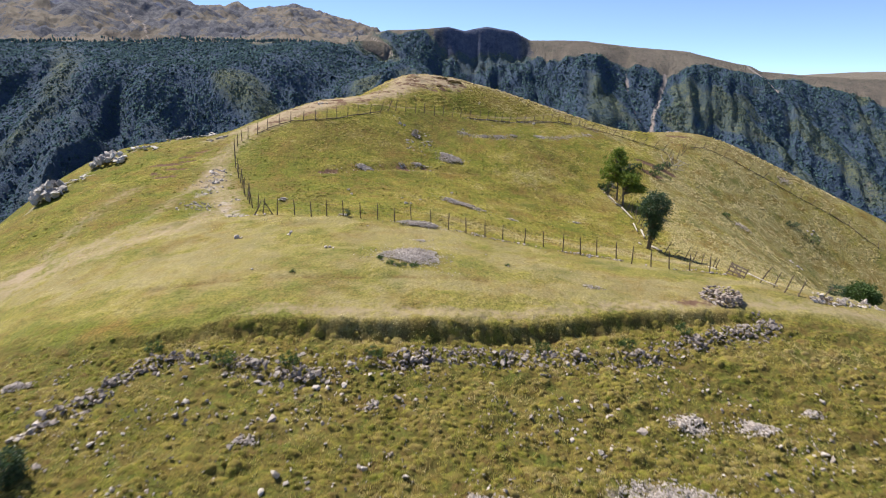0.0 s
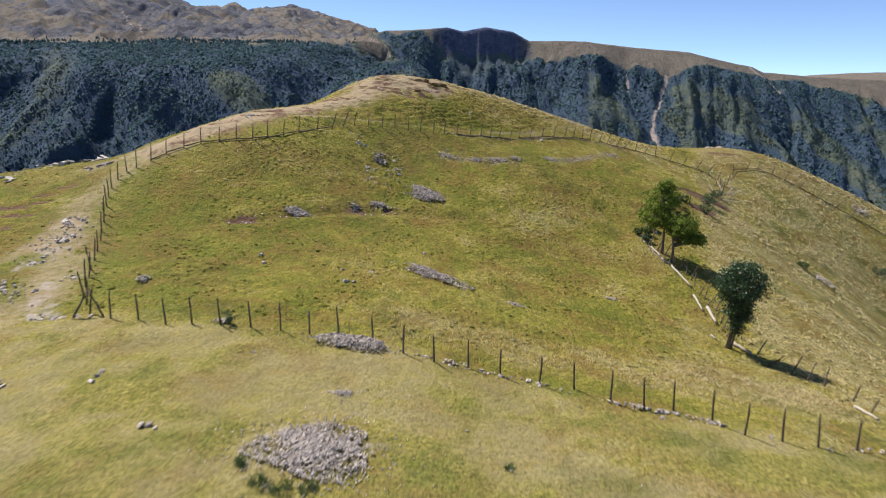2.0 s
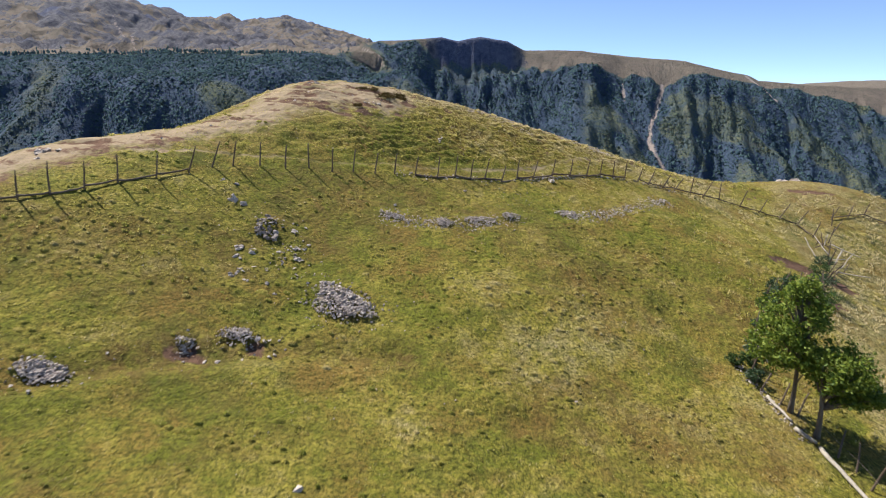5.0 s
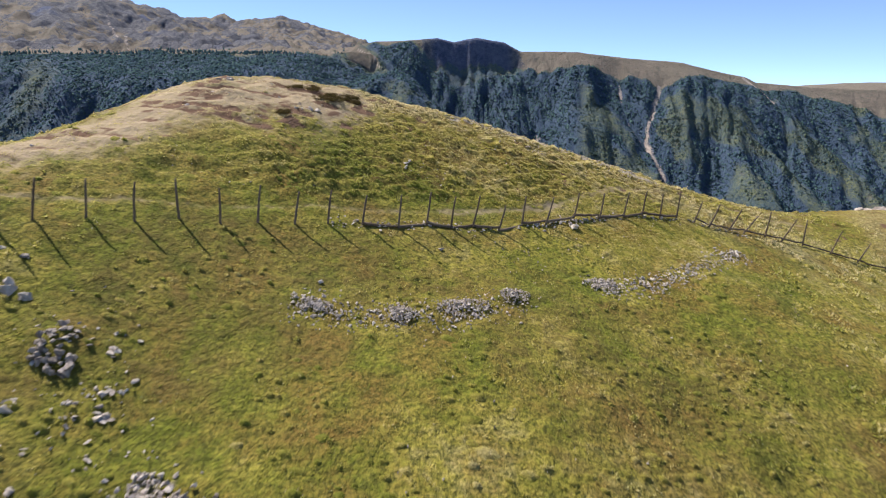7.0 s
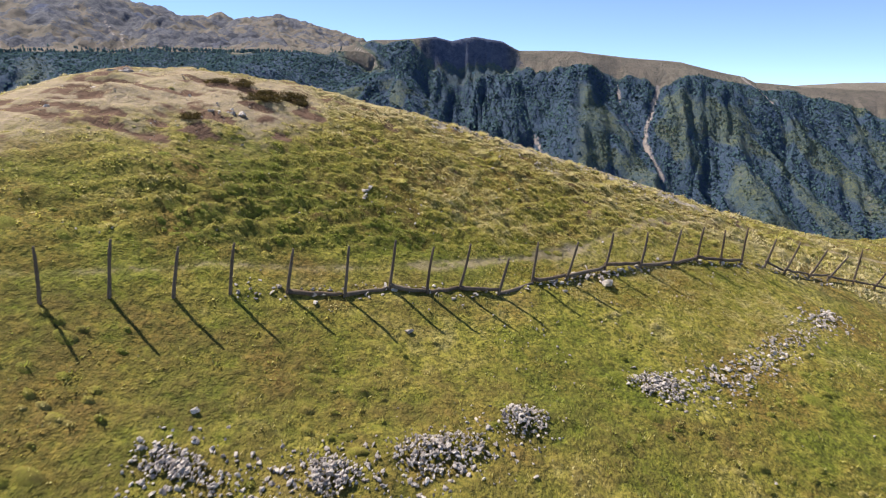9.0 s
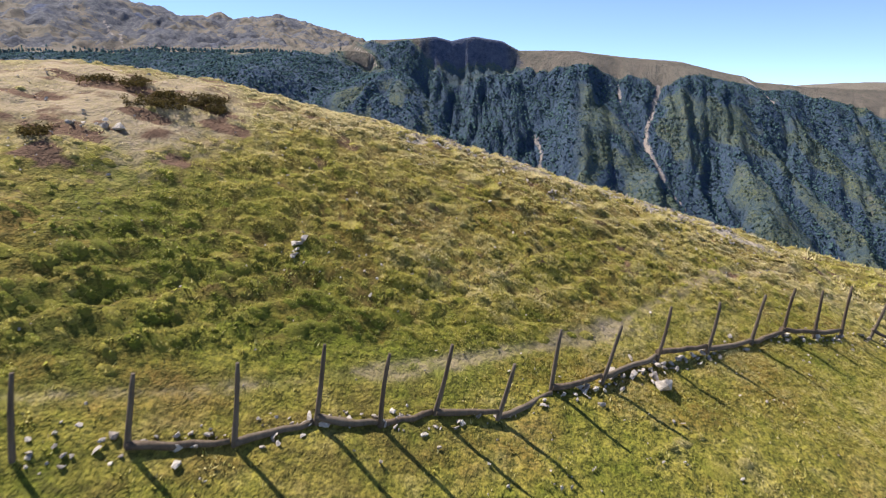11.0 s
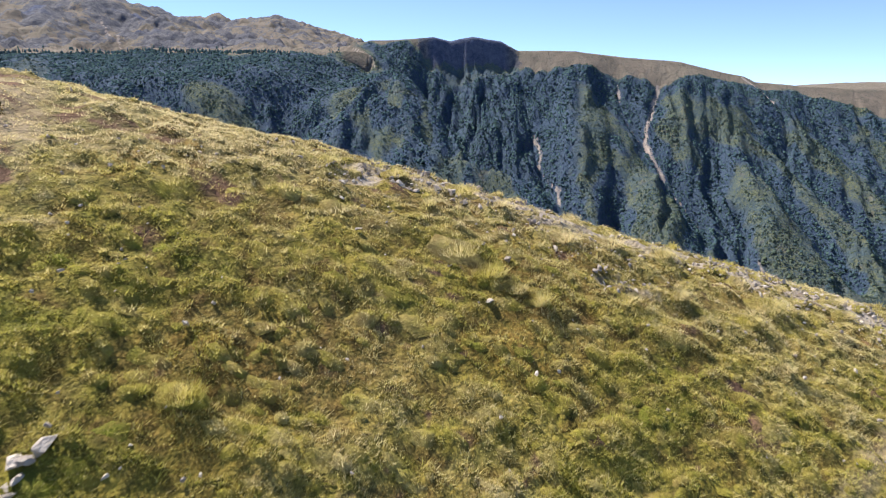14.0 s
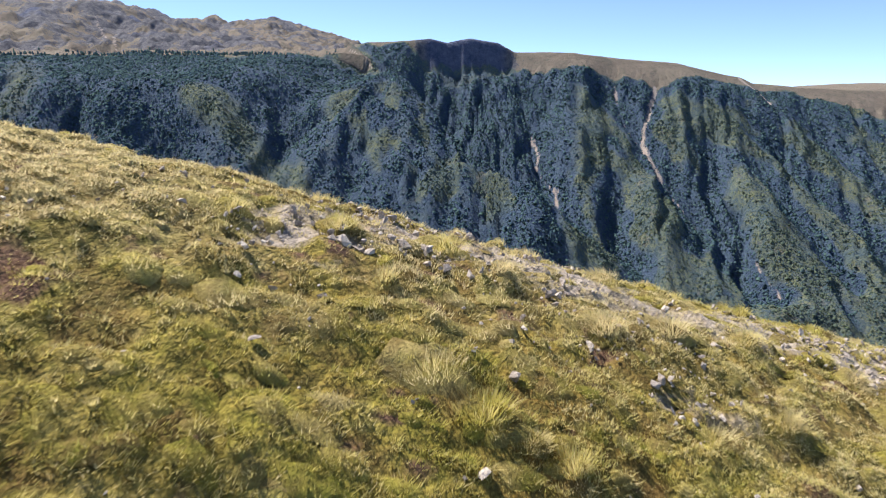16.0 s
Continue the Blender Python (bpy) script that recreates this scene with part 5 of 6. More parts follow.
def outcrop(cx, cy, size, n, label, sx=1.0, sy=1.0):
    """A ledge of bedrock: several sunk blocks in one mesh."""
    x, y = cx + RNG.normal(0, 0.45 * size * sx, n), cy + RNG.normal(0, 0.35 * size * sy, n)
    s = size * RNG.uniform(0.35, 0.8, n)
    p = np.stack([x, y, ground(x, y) - s * 0.04], 1)
    base = np.array([cx, cy, float(hill(cx, cy))])
    top = tagged(new("rock_outcrop"), label, "rock outcrop", "ledges of bedrock")
    top.location = base
    for q, z in zip(p, s):
        part("block", STONES[RNG.integers(0, len(STONES))], None, top, m=stone_pose(q - base, z))
    return top


PALE = "pale weathered limestone ledge at the edge of the ridge"
for row in ((-21.0, 57.0, 0.8, 12, PALE, 1.0, 2.0), (-19.8, 54.6, 0.7, 14, PALE, 1.0, 2.0),
            (-19.7, 51.9, 0.6, 14, PALE, 1.2, 2.0), (-16.6, 49.1, 0.5, 12), (-14.5, 44.5, 0.55, 20, PALE, 2.4, 0.6), (-23.5, 66.0, 1.2, 10), (-13.5, 70.5, 0.8, 10), (34.3, 95.0, 1.2, 10), (47.5, 78.0, 0.9, 8), (41.0, 69.5, 0.8, 6)):
    outcrop(*(row if len(row) > 4 else (*row, PALE)))
ROCKS = "weathered grey limestone rocks standing out of the turf"
for row in ((-3.9, 67.0, 0.53, 6, ROCKS, 0.5, 0.4), (-3.2, 66.9, 0.45, 5, ROCKS, 0.5, 0.5), (-3.75, 66.4, 0.43, 5, ROCKS, 0.6, 0.5), (-2.0, 68.8, 0.45, 4, ROCKS, 0.4, 0.4), (-1.5, 67.7, 0.43, 6, ROCKS, 0.7, 0.4), (-1.5, 67.1, 0.45, 6, ROCKS, 0.6, 0.4), (-2.2, 67.2, 0.35, 4, ROCKS, 0.5, 0.4),
            (-3.5, 65.6, 0.53, 5, ROCKS, 0.5, 0.4), (-3.7, 65.2, 0.4, 4, ROCKS, 0.5, 0.4), (-3.05, 65.2, 0.33, 3, ROCKS, 0.4, 0.4), (-2.6, 66.0, 0.33, 4, ROCKS, 0.6, 0.3), (-2.3, 65.2, 0.3, 3, ROCKS, 0.4, 0.4), (-1.9, 64.8, 0.28, 3, ROCKS, 0.4, 0.4), (-4.55, 69.5, 0.69, 6, ROCKS, 0.8, 0.4), (-5.5, 70.6, 0.44, 3, ROCKS, 0.4, 0.4), (-4.9, 70.6, 0.38, 3, ROCKS, 0.4, 0.4),
            (-10.4, 57.8, 0.4, 10, ROCKS, 1.3, 0.5), (5.9, 50.6, 0.4, 8, ROCKS, 1.2, 0.4), (-3.6, 84.1, 0.6, 8, ROCKS), (0.3, 82.0, 0.45, 7, ROCKS), (7.1, 85.4, 0.36, 7, ROCKS, 0.7, 1.0), (8.0, 85.7, 0.3, 6, ROCKS), (4.45, 80.3, 0.34, 10, ROCKS, 0.35, 1.0)):
    outcrop(*row)


def crag(cx, cy, wide, deep, high, n, label):
    """A stubby cliff of bedrock: tall cracked blocks packed side by side."""
    base = np.array([cx, cy, float(hill(cx, cy))])
    top = tagged(new("rock_crag"), label, "rock crag", "ledges of bedrock")
    top.location = base
    for k in range(n):
        u, v = RNG.uniform(-0.5, 0.5, 2)
        x, y = cx + u * wide, cy + v * deep
        g = float(hill(x, y))
        tall = high * (1 - 1.1 * abs(u + 0.08)) * RNG.uniform(0.55, 1.0)
        e = Euler((RNG.normal(0, 0.16), RNG.normal(0, 0.16), RNG.uniform(0, 6.28)))
        m = Matrix.LocRotScale(Vector((x, y, g + 0.32 * tall)) - Vector(base), e, Vector((wide * RNG.uniform(0.18, 0.36), deep * RNG.uniform(0.3, 0.6), tall * RNG.uniform(0.8, 1.3))))
        part("block", CRAG_STONES[RNG.integers(0, 8)], None, top, m=m)
    return top


CRAG = "pale fissured limestone crag at the edge of the ridge"
crag(-35.6, 55.0, 2.9, 2.4, 3.4, 46, CRAG)
crag(-33.0, 61.6, 2.9, 2.0, 2.4, 36, CRAG)
crag(-34.6, 58.2, 3.0, 1.0, 0.6, 14, CRAG)
crag(-31.2, 65.5, 3.0, 1.2, 0.8, 12, CRAG)
crag(-28.0, 70.0, 5.0, 1.4, 0.8, 16, CRAG)


def ledge(cx, cy, label):
    """A fractured step of bedrock: upright blocks packed along its face, flat ones sunk in the turf above."""
    base = np.array([cx, cy, float(ground(np.array([cx]), np.array([cy]))[0])])
    top = tagged(new("rock_ledge"), label, "rock ledge", "ledges of bedrock")
    top.location = base
    for k in range(62):
        face = k < 40
        x = cx + (RNG.uniform(-0.42, 0.45) if face else RNG.normal(-0.2, 0.32))
        y = cy + (RNG.uniform(-0.42, 0.12) + 0.25 * (cx - x) if face else RNG.uniform(0.2, 0.85))
        g = float(ground(np.array([x]), np.array([y]))[0])
        size = RNG.uniform(0.16, 0.30) if face else RNG.uniform(0.14, 0.30)
        tall = RNG.uniform(1.3, 2.2) if face else RNG.uniform(0.6, 1.0)
        e = Euler((RNG.normal(0.1, 0.14), RNG.normal(0, 0.14), RNG.uniform(0, 6.28)))
        m = Matrix.LocRotScale(Vector((x, y, g + (0.16 if face else -0.02) * size * tall)) - Vector(base), e, Vector((size * RNG.uniform(0.8, 1.2), size * RNG.uniform(0.8, 1.2), size * tall)))
        part("block", WALL_STONES[RNG.integers(0, 8)], None, top, m=m)
    return top


ledge(-2.98, 68.2, "fractured grey limestone ledge standing out of the turf")


def small_stones(name, n, box, keep, lo, hi, label):
    x, y = scatter(n, *box, keep)
    s = lo * (hi / lo) ** (RNG.uniform(0, 1, len(x)) ** 2)
    p = np.stack([x, y, ground(x, y) + 0.02 + s * 0.18], 1)
    return tagged(new(name, joined_stones(name, p, s)), label, "stones", kind="stuff")


small_stones("scattered_stones", 7000, (-17, 21, 14, 27), lambda x, y: step(0.42, 0.8, 0.6 * vnoise(x * 0.6, y * 0.7, 131) + 0.4 * vnoise(x * 1.9, y * 2.1, 136)) * (y < bank_line(x) - 1), 0.06, 0.26, "small pale stones scattered below the wall")
small_stones("scattered_stones", 1500, (-14, 20, 45, 84), lambda x, y: step(0.45, 0.85, vnoise(x * 0.35, y * 0.35, 132)) ** 2, 0.03, 0.12, "small pale stones scattered over the field")
small_stones("scattered_stones", 420, (-8, 9, 31.5, 42), lambda x, y: 0.04 + 0.9 * np.exp(-((x + 1.5) / 3.6) ** 2 - ((y - 37.5) / 3.0) ** 2) * step(0.4, 0.6, vnoise(x * 0.9, y * 0.9, 146)), 0.035, 0.12, "small pale stones strewn over the level field")
small_stones("scattered_stones", 5200, (5, 18, 83.5, 88), lambda x, y: np.clip(masks(x, y)["bare"] * 1.8 + 0.04, 0, 1) * step(0.3, 0.6, vnoise(x * 1.6, y * 1.6, 137)), 0.03, 0.15, "pale gravel and stones along the crest")
small_stones("scattered_stones", 1700, (-2, 16, 76, 87), lambda x, y: 0.1 + 0.5 * step(0.4, 0.7, vnoise(x * 0.7, y * 0.7, 138)), 0.04, 0.105, "small pale stones between the tussocks")
small_stones("scattered_stones", 800, (-26, 6, 60, 88), lambda x, y: np.clip(masks(x, y)["track"], 0, 1) * 0.6, 0.04, 0.16, "pale stones on the worn ridge")


# ---- fences ----
def tube_arrays(line, radii, sides=7, wobble=0.0):
    """Vertices and quads of a closed tube along a line."""
    line = [Vector(p) for p in line]
    vs, fs = [], []
    for i, p in enumerate(line):
        d = (line[min(i + 1, len(line) - 1)] - line[max(i - 1, 0)]).normalized()
        side = d.cross(Vector((0.31, 0.17, 0.93)) if abs(d.z) < 0.9 else Vector((1, 0.2, 0))).normalized()
        up = side.cross(d)
        for k in range(sides):
            a = 2 * math.pi * k / sides
            vs.append(p + (side * math.cos(a) + up * math.sin(a)) * radii[i] * (1 + RNG.normal(0, wobble)))
    n = len(line)
    for i in range(n - 1):
        for k in range(sides):
            j = (k + 1) % sides
            fs.append((i * sides + k, i * sides + j, (i + 1) * sides + j, (i + 1) * sides + k))
    return vs, fs, [tuple(range(sides))[::-1], tuple(range((n - 1) * sides, n * sides))]


def tube(name, lines, material, sides=7, wobble=0.06, smooth=True):
    """One mesh of one or more (points, radii)."""
    vs, fs = [], []
    for pts, radii in lines:
        v, f_, caps = tube_arrays(pts, radii, sides, wobble)
        o = len(vs)
        vs += v
        fs += [tuple(q + o for q in face) for face in f_ + caps]
    me = bpy.data.meshes.new(name)
    me.from_pydata(vs, [], fs)
    me.polygons.foreach_set("use_smooth", [smooth and len(p.vertices) == 4 for p in me.polygons])
    me.materials.append(material)
    return me


def post_mesh(seed):
    r = random.Random(seed)
    bx, by, h = r.gauss(0, 0.035), r.gauss(0, 0.035), r.uniform(1.08, 1.28)
    pts = [(bx * math.sin(s * 3) * s, by * math.sin(s * 2.4), -0.22 + (h + 0.22) * s) for s in (0, 0.2, 0.42, 0.64, 0.85, 1.0)]
    return tube("post", [(pts, [0.052, 0.050, 0.046, 0.043, 0.040, 0.030])], M_POST, 8, 0.08)


POSTS = [post_mesh(200 + i) for i in range(8)]


def zat(x, y):
    return float(ground(np.array([float(x)]), np.array([float(y)]))[0])


def fence(bases, label, lean=(0.0, 0.0), loose=4.0, tall=1.0, leans=None):
    """Posts at their feet; lean: degrees to the east and to the north."""
    x0, y0 = bases[0][:2]
    top = tagged(new("fence"), label, "fence", "pasture fences")
    top.location = (x0, y0, zat(x0, y0))
    for i, (x, y) in enumerate(bases):
        lx, ly = (leans[i], lean[1]) if leans else lean
        m = pose(x - x0, y - y0, zat(x, y) - top.location.z, -(ly + RNG.normal(0, loose)), lx + RNG.normal(0, loose), RNG.uniform(0, 360))
        e = Euler((radians(-(ly + RNG.normal(0, loose))), radians(lx + RNG.normal(0, loose)), 0)).to_matrix().to_4x4()
        m = Matrix.Translation(m.translation) @ e @ pose(0, 0, 0, 0, 0, RNG.uniform(0, 360)) @ Matrix.Diagonal((0.8, 0.8, tall * RNG.uniform(0.92, 1.08), 1))
        part("post", POSTS[RNG.integers(0, len(POSTS))], None, top, m=m)
    return top


def rail(top, a, b_, lift_a, lift_b, radius, material=None, name="rail", sag=0.03):
    o = top.location
    pts = []
    for s in np.linspace(0, 1, 6):
        x, y = a[0] + (b_[0] - a[0]) * s, a[1] + (b_[1] - a[1]) * s
        z = (float(hill(*a)) + lift_a) * (1 - s) + (float(hill(*b_)) + lift_b) * s
        pts.append(Vector((x + RNG.normal(0, 0.02), y + RNG.normal(0, 0.02), z - sag * math.sin(math.pi * s) + RNG.normal(0, 0.012))) - o)
    return part(name, tube(name, [(pts, [radius * q for q in (1.1, 1.05, 1, 0.95, 0.9, 0.75)])], material or M_POST, 7, 0.08), None, top)


def wire(top, bases, lift):
    o = top.location
    pts = [Vector((x, y, zat(x, y) + lift)) - o for x, y in bases]
    return part("wire", tube("wire", [(pts, [0.004] * len(pts))], M_WIRE, 4, 0.0), None, top, "thin rusty fence wire")


M_WIRE, wire_tree, wire_bsdf = shader("rusty_wire", 0.6, 0.4)
wire_rust = blend(wire_tree, noise_tex(wire_tree, 30.0), (0.16, 0.12, 0.10), (0.24, 0.20, 0.18))
wire_tree.links.new(wire_rust, wire_bsdf.inputs["Base Color"])
wire_bsdf.inputs["Metallic"].default_value = 0.6

FRONT = [(-11.9, 44.0), (-10.6, 43.7), (-9.3, 43.3), (-8.2, 43.2), (-7.0, 43.1), (-5.8, 43.1), (-4.6, 43.0), (-3.4, 42.9), (-2.2, 42.7), (-0.8, 42.4), (0.4, 41.9), (1.6, 41.4),
         (2.9, 41.5), (4.1, 41.2), (5.5, 40.8), (6.8, 40.7), (8.0, 40.1), (9.1, 39.7), (10.2, 39.8), (11.3, 39.1), (12.1, 38.4), (13.3, 38.2), (14.4, 38.0), (15.7, 38.0), (17.0, 38.1)]
f_front = fence(FRONT, "row of weathered wooden posts across the pasture", leans=[float(np.clip(1 - 0.1 * x, -1, 2.5)) for x, _ in FRONT], loose=2.2, tall=0.98)
wire(f_front, FRONT, 0.85)
wire(f_front, FRONT, 0.45)
COLUMN = [(-13.1, 44.6), (-13.8, 45.6), (-14.5, 46.7), (-15.1, 47.9), (-15.6, 49.1), (-16.2, 50.4), (-16.7, 51.7), (-17.3, 53.1), (-17.9, 54.6), (-18.4, 55.8), (-18.8, 56.9), (-19.3, 57.9), (-19.6, 58.9), (-20.0, 60.0), (-20.3, 61.1), (-20.4, 62.2), (-20.2, 63.2)]
f_col = fence(COLUMN, "row of weathered posts beside the worn track", lean=(4, 0), loose=4, tall=1.05)
wire(f_col, COLUMN, 0.85)
rail(f_col, (-12.3, 44.2), (-13.1, 44.7), 0.0, 1.0, 0.04, name="brace")
rail(f_col, (-13.6, 44.2), (-13.15, 44.6), 0.0, 0.95, 0.04, name="brace")
RISE = [(-19.7, 63.6), (-18.9, 64.2), (-18.0, 64.8), (-16.9, 65.3), (-15.8, 65.7), (-14.5, 65.9), (-13.3, 66.1), (-12.2, 66.4), (-11.2, 66.9), (-10.2, 67.6), (-9.2, 68.4), (-8.0, 69.4), (-7.0, 70.5), (-6.2, 71.3), (-5.4, 71.9), (-4.35, 72.6), (-3.2, 73.1)]
f_rise = fence(RISE, "weathered post fence climbing below the ridge", leans=[6] * 11 + [9, 14, 17, 11, 4, 4], loose=2.5)
for a, b_ in zip(RISE[1:12], RISE[2:13]):
    rail(f_rise, a, b_, 0.14 + RNG.normal(0, 0.03), 0.14 + RNG.normal(0, 0.03), 0.045)
BACK = [(-2.2, 73.8), (-1.1, 74.2), (-0.1, 74.8), (1.0, 75.2), (2.0, 75.7), (3.1, 76.2), (4.3, 76.6), (5.3, 77.2), (6.2, 77.4), (7.0, 77.8), (8.0, 78.0), (9.0, 78.8), (10.0, 79.3), (11.3, 80.2), (12.5, 80.7), (13.7, 81.3), (14.7, 81.9), (15.6, 82.2), (16.5, 82.6)]
f_back = fence(BACK, "weathered post and pole fence below the summit", leans=[2, 4, 6, 8, 10, 8, 8, 12, 10, 12, 14, 9, 13, 8, 8, 8, 9, 5, 8], loose=1.6, tall=0.97)
for a, b_ in zip(BACK[5:-1], BACK[6:]):
    q = 0.11 + RNG.normal(0, 0.03)
    rail(f_back, a, b_, q, q + RNG.normal(0, 0.04), 0.055)
FALL = [(17.5, 83.0), (18.2, 83.0), (19.3, 83.4), (20.3, 83.9), (21.6, 84.4), (22.6, 84.7), (24.0, 85.2), (25.6, 85.4), (26.9, 85.2), (28.4, 85.2), (29.5, 84.8), (30.0, 83.6)]
f_fall = fence(FALL, "leaning old posts and poles sinking down the slope", leans=[14, 24, 30, 34, 10, 26, 6, 22, 26, 34, 30, 20], loose=4, tall=1.0)
for a, b_ in zip(FALL[:-1], FALL[1:]):
    rail(f_fall, a, b_, 0.12 + RNG.normal(0, 0.04), 0.12 + RNG.normal(0, 0.04), 0.04)
FARSIDE = [(33.0, 86.6), (34.6, 87.2), (36.2, 87.8), (37.5, 87.3), (38.7, 86.8), (40.2, 86.3), (41.8, 85.6), (43.5, 85.0), (45.1, 84.5), (46.8, 83.9), (48.2, 83.4), (49.4, 83.0), (51.7, 82.3), (53.8, 81.2), (55.5, 79.5), (56.6, 78.7)]
f_far = fence(FARSIDE, "old leaning fence down the far slope", lean=(24, 0), loose=9, tall=0.95)
for a, b_ in zip(FARSIDE[:-1], FARSIDE[1:]):
    rail(f_far, a, b_, 0.15, 0.15, 0.04)
SIDE = [(17.2, 64.7), (17.7, 64.1), (18.1, 63.5), (18.4, 61.4), (18.6, 60.7), (18.7, 60.0), (18.6, 59.1), (18.4, 57.8), (18.6, 57.4), (18.4, 56.5), (18.8, 56.1), (18.5, 55.3), (18.3, 54.2), (18.0, 53.3), (17.9, 52.4), (18.4, 50.0), (18.6, 49.1), (19.4, 48.3), (19.7, 47.5), (20.2, 46.9), (20.2, 44.8), (19.4, 42.6)]
f_side = fence(SIDE, "broken fence of thin leaning posts beside the trees", lean=(24, 8), loose=10, tall=0.82)
wire(f_side, SIDE, 0.5)
UPPER = [(24.4, 72.6), (25.0, 73.9), (25.8, 75.2), (26.8, 76.7), (27.8, 78.2), (28.8, 79.6), (29.6, 81.0), (30.0, 82.3), (31.0, 83.4), (32.0, 84.7), (32.6, 85.8)]
f_up = fence(UPPER, "tangle of old posts and poles in a fence corner", lean=(12, 6), loose=13, tall=1.0)
for k in range(16):
    i = RNG.integers(3, 8)
    a = (UPPER[i][0] + RNG.normal(0, 0.5), UPPER[i][1] + RNG.normal(0, 0.5))
    rail(f_up, a, (a[0] + RNG.normal(0.6, 0.9), a[1] + RNG.normal(0.5, 0.9)), RNG.uniform(0.05, 0.4), RNG.uniform(0.3, 1.2), 0.032, M_LOG if k % 3 else M_POST, "branch")
LINK = [(17.3, 65.8), (17.7, 66.8), (18.3, 67.9), (18.9, 68.9), (19.6, 69.9), (20.4, 71.1), (21.3, 72.1), (22.2, 73.0), (23.3, 73.2)]
f_link = fence(LINK, "thin old posts leaning in the scrub", lean=(14, 6), loose=10, tall=0.85)
rail(f_link, (18.2, 66.7), (18.5, 67.9), 0.1, 0.9, 0.035, M_LOG, "branch")
rail(f_link, (18.5, 66.6), (18.3, 67.7), 0.1, 0.8, 0.03, M_LOG, "branch")
CORNER = [(19.5, 36.5), (19.8, 35.5), (20.0, 34.6), (20.6, 34.2), (21.6, 33.8)]
fence(CORNER, "leaning posts between the gate and a stone wall", lean=(14, 0), loose=9, tall=0.95)
rail(f_side, (19.0, 37.2), (19.9, 35.2), 0.45, 0.2, 0.04, M_LOG)


def hurdle(x, y):
    """A wooden gate panel leaning in its gap."""
    top = tagged(new("gate"), "leaning wooden hurdle gate with crossed boards", "gate")
    top.matrix_basis = pose(x, y, zat(x, y) - 0.03, -24, 9, -58) @ Matrix.Diagonal((0.86, 1, 0.78, 1))
    for zz in (0.12, 0.42, 0.74, 1.0):
        bm = bmesh.new()
        bmesh.ops.create_cube(bm, size=1, matrix=pose(0.7, RNG.normal(0, 0.004), zz, 0, RNG.normal(0, 1.5), 0) @ Matrix.Diagonal((1.44, 0.03, 0.11, 1)))
        bmesh.ops.bevel(bm, geom=bm.edges[:], offset=0.006, segments=1, affect="EDGES")
        part("board", bm, M_POST, top)
    for xx in (0.04, 0.48, 0.92, 1.36):
        bm = bmesh.new()
        bmesh.ops.create_cube(bm, size=1, matrix=pose(xx, 0.034, 0.56, 0, RNG.normal(0, 2), 0) @ Matrix.Diagonal((0.09, 0.03, 1.14, 1)))
        bmesh.ops.bevel(bm, geom=bm.edges[:], offset=0.006, segments=1, affect="EDGES")
        part("upright", bm, M_POST, top)
    bm = bmesh.new()
    bmesh.ops.create_cube(bm, size=1, matrix=pose(0.7, -0.034, 0.56, 0, 33, 0) @ Matrix.Diagonal((1.55, 0.028, 0.09, 1)))
    part("brace", bm, M_POST, top)
    return top


hurdle(18.25, 38.5)


def log(a, b_, r):
    top_z = zat(*a)
    pts = []
    for s in np.linspace(0, 1, 7):
        x, y = a[0] + (b_[0] - a[0]) * s, a[1] + (b_[1] - a[1]) * s
        pts.append((x - a[0] + RNG.normal(0, 0.012), y - a[1] + RNG.normal(0, 0.012), float(hill(x, y)) + 0.04 + r * 0.9 - top_z + 0.02))
    ob = tagged(new("log", tube("log", [(pts, [r * q for q in (1.15, 1.1, 1.05, 1, 0.95, 0.9, 0.8)])], M_LOG, 9, 0.05)), "bleached peeled log lying along the broken fence", "log", "bleached logs")
    ob.location = (*a, top_z)
    return ob


for a, b_, r in (((17.5, 62.6), (17.9, 61.9), 0.10), ((17.9, 61.7), (18.2, 58.7), 0.10), ((17.9, 57.4), (17.7, 55.4), 0.09), ((18.2, 55.9), (17.9, 53.9), 0.12), ((16.8, 51.9), (16.9, 51.5), 0.07),
                 ((17.7, 51.2), (18.2, 50.1), 0.13), ((19.3, 43.4), (19.1, 41.7), 0.09), ((17.3, 64.4), (17.6, 63.0), 0.08)):
    log(a, b_, r * 0.7)


# ---- trees and shrubs ----
def leaf_arrays(centres, spread, per, size, flat=1.0, droop=0.0):
    n = len(centres) * per
    c = np.repeat(np.array(centres), per, 0)
    sp = np.repeat(np.array(spread), per)
    p = c + RNG.normal(0, 1, (n, 3)) * sp[:, None] * np.array([1, 1, 0.7 * flat])
    a = RNG.normal(0, 1, (n, 3))
    a /= np.linalg.norm(a, axis=1)[:, None]
    b_ = np.cross(a, RNG.normal(0, 1, (n, 3)))
    b_ /= np.linalg.norm(b_, axis=1)[:, None]
    s = (size * RNG.uniform(0.6, 1.3, n))[:, None]
    verts = np.stack([p - a * s * 0.5, p + b_ * s * 0.26, p + a * s * 0.5, p - b_ * s * 0.26], 1).reshape(-1, 3)
    return verts, np.arange(n * 4).reshape(n, 4)


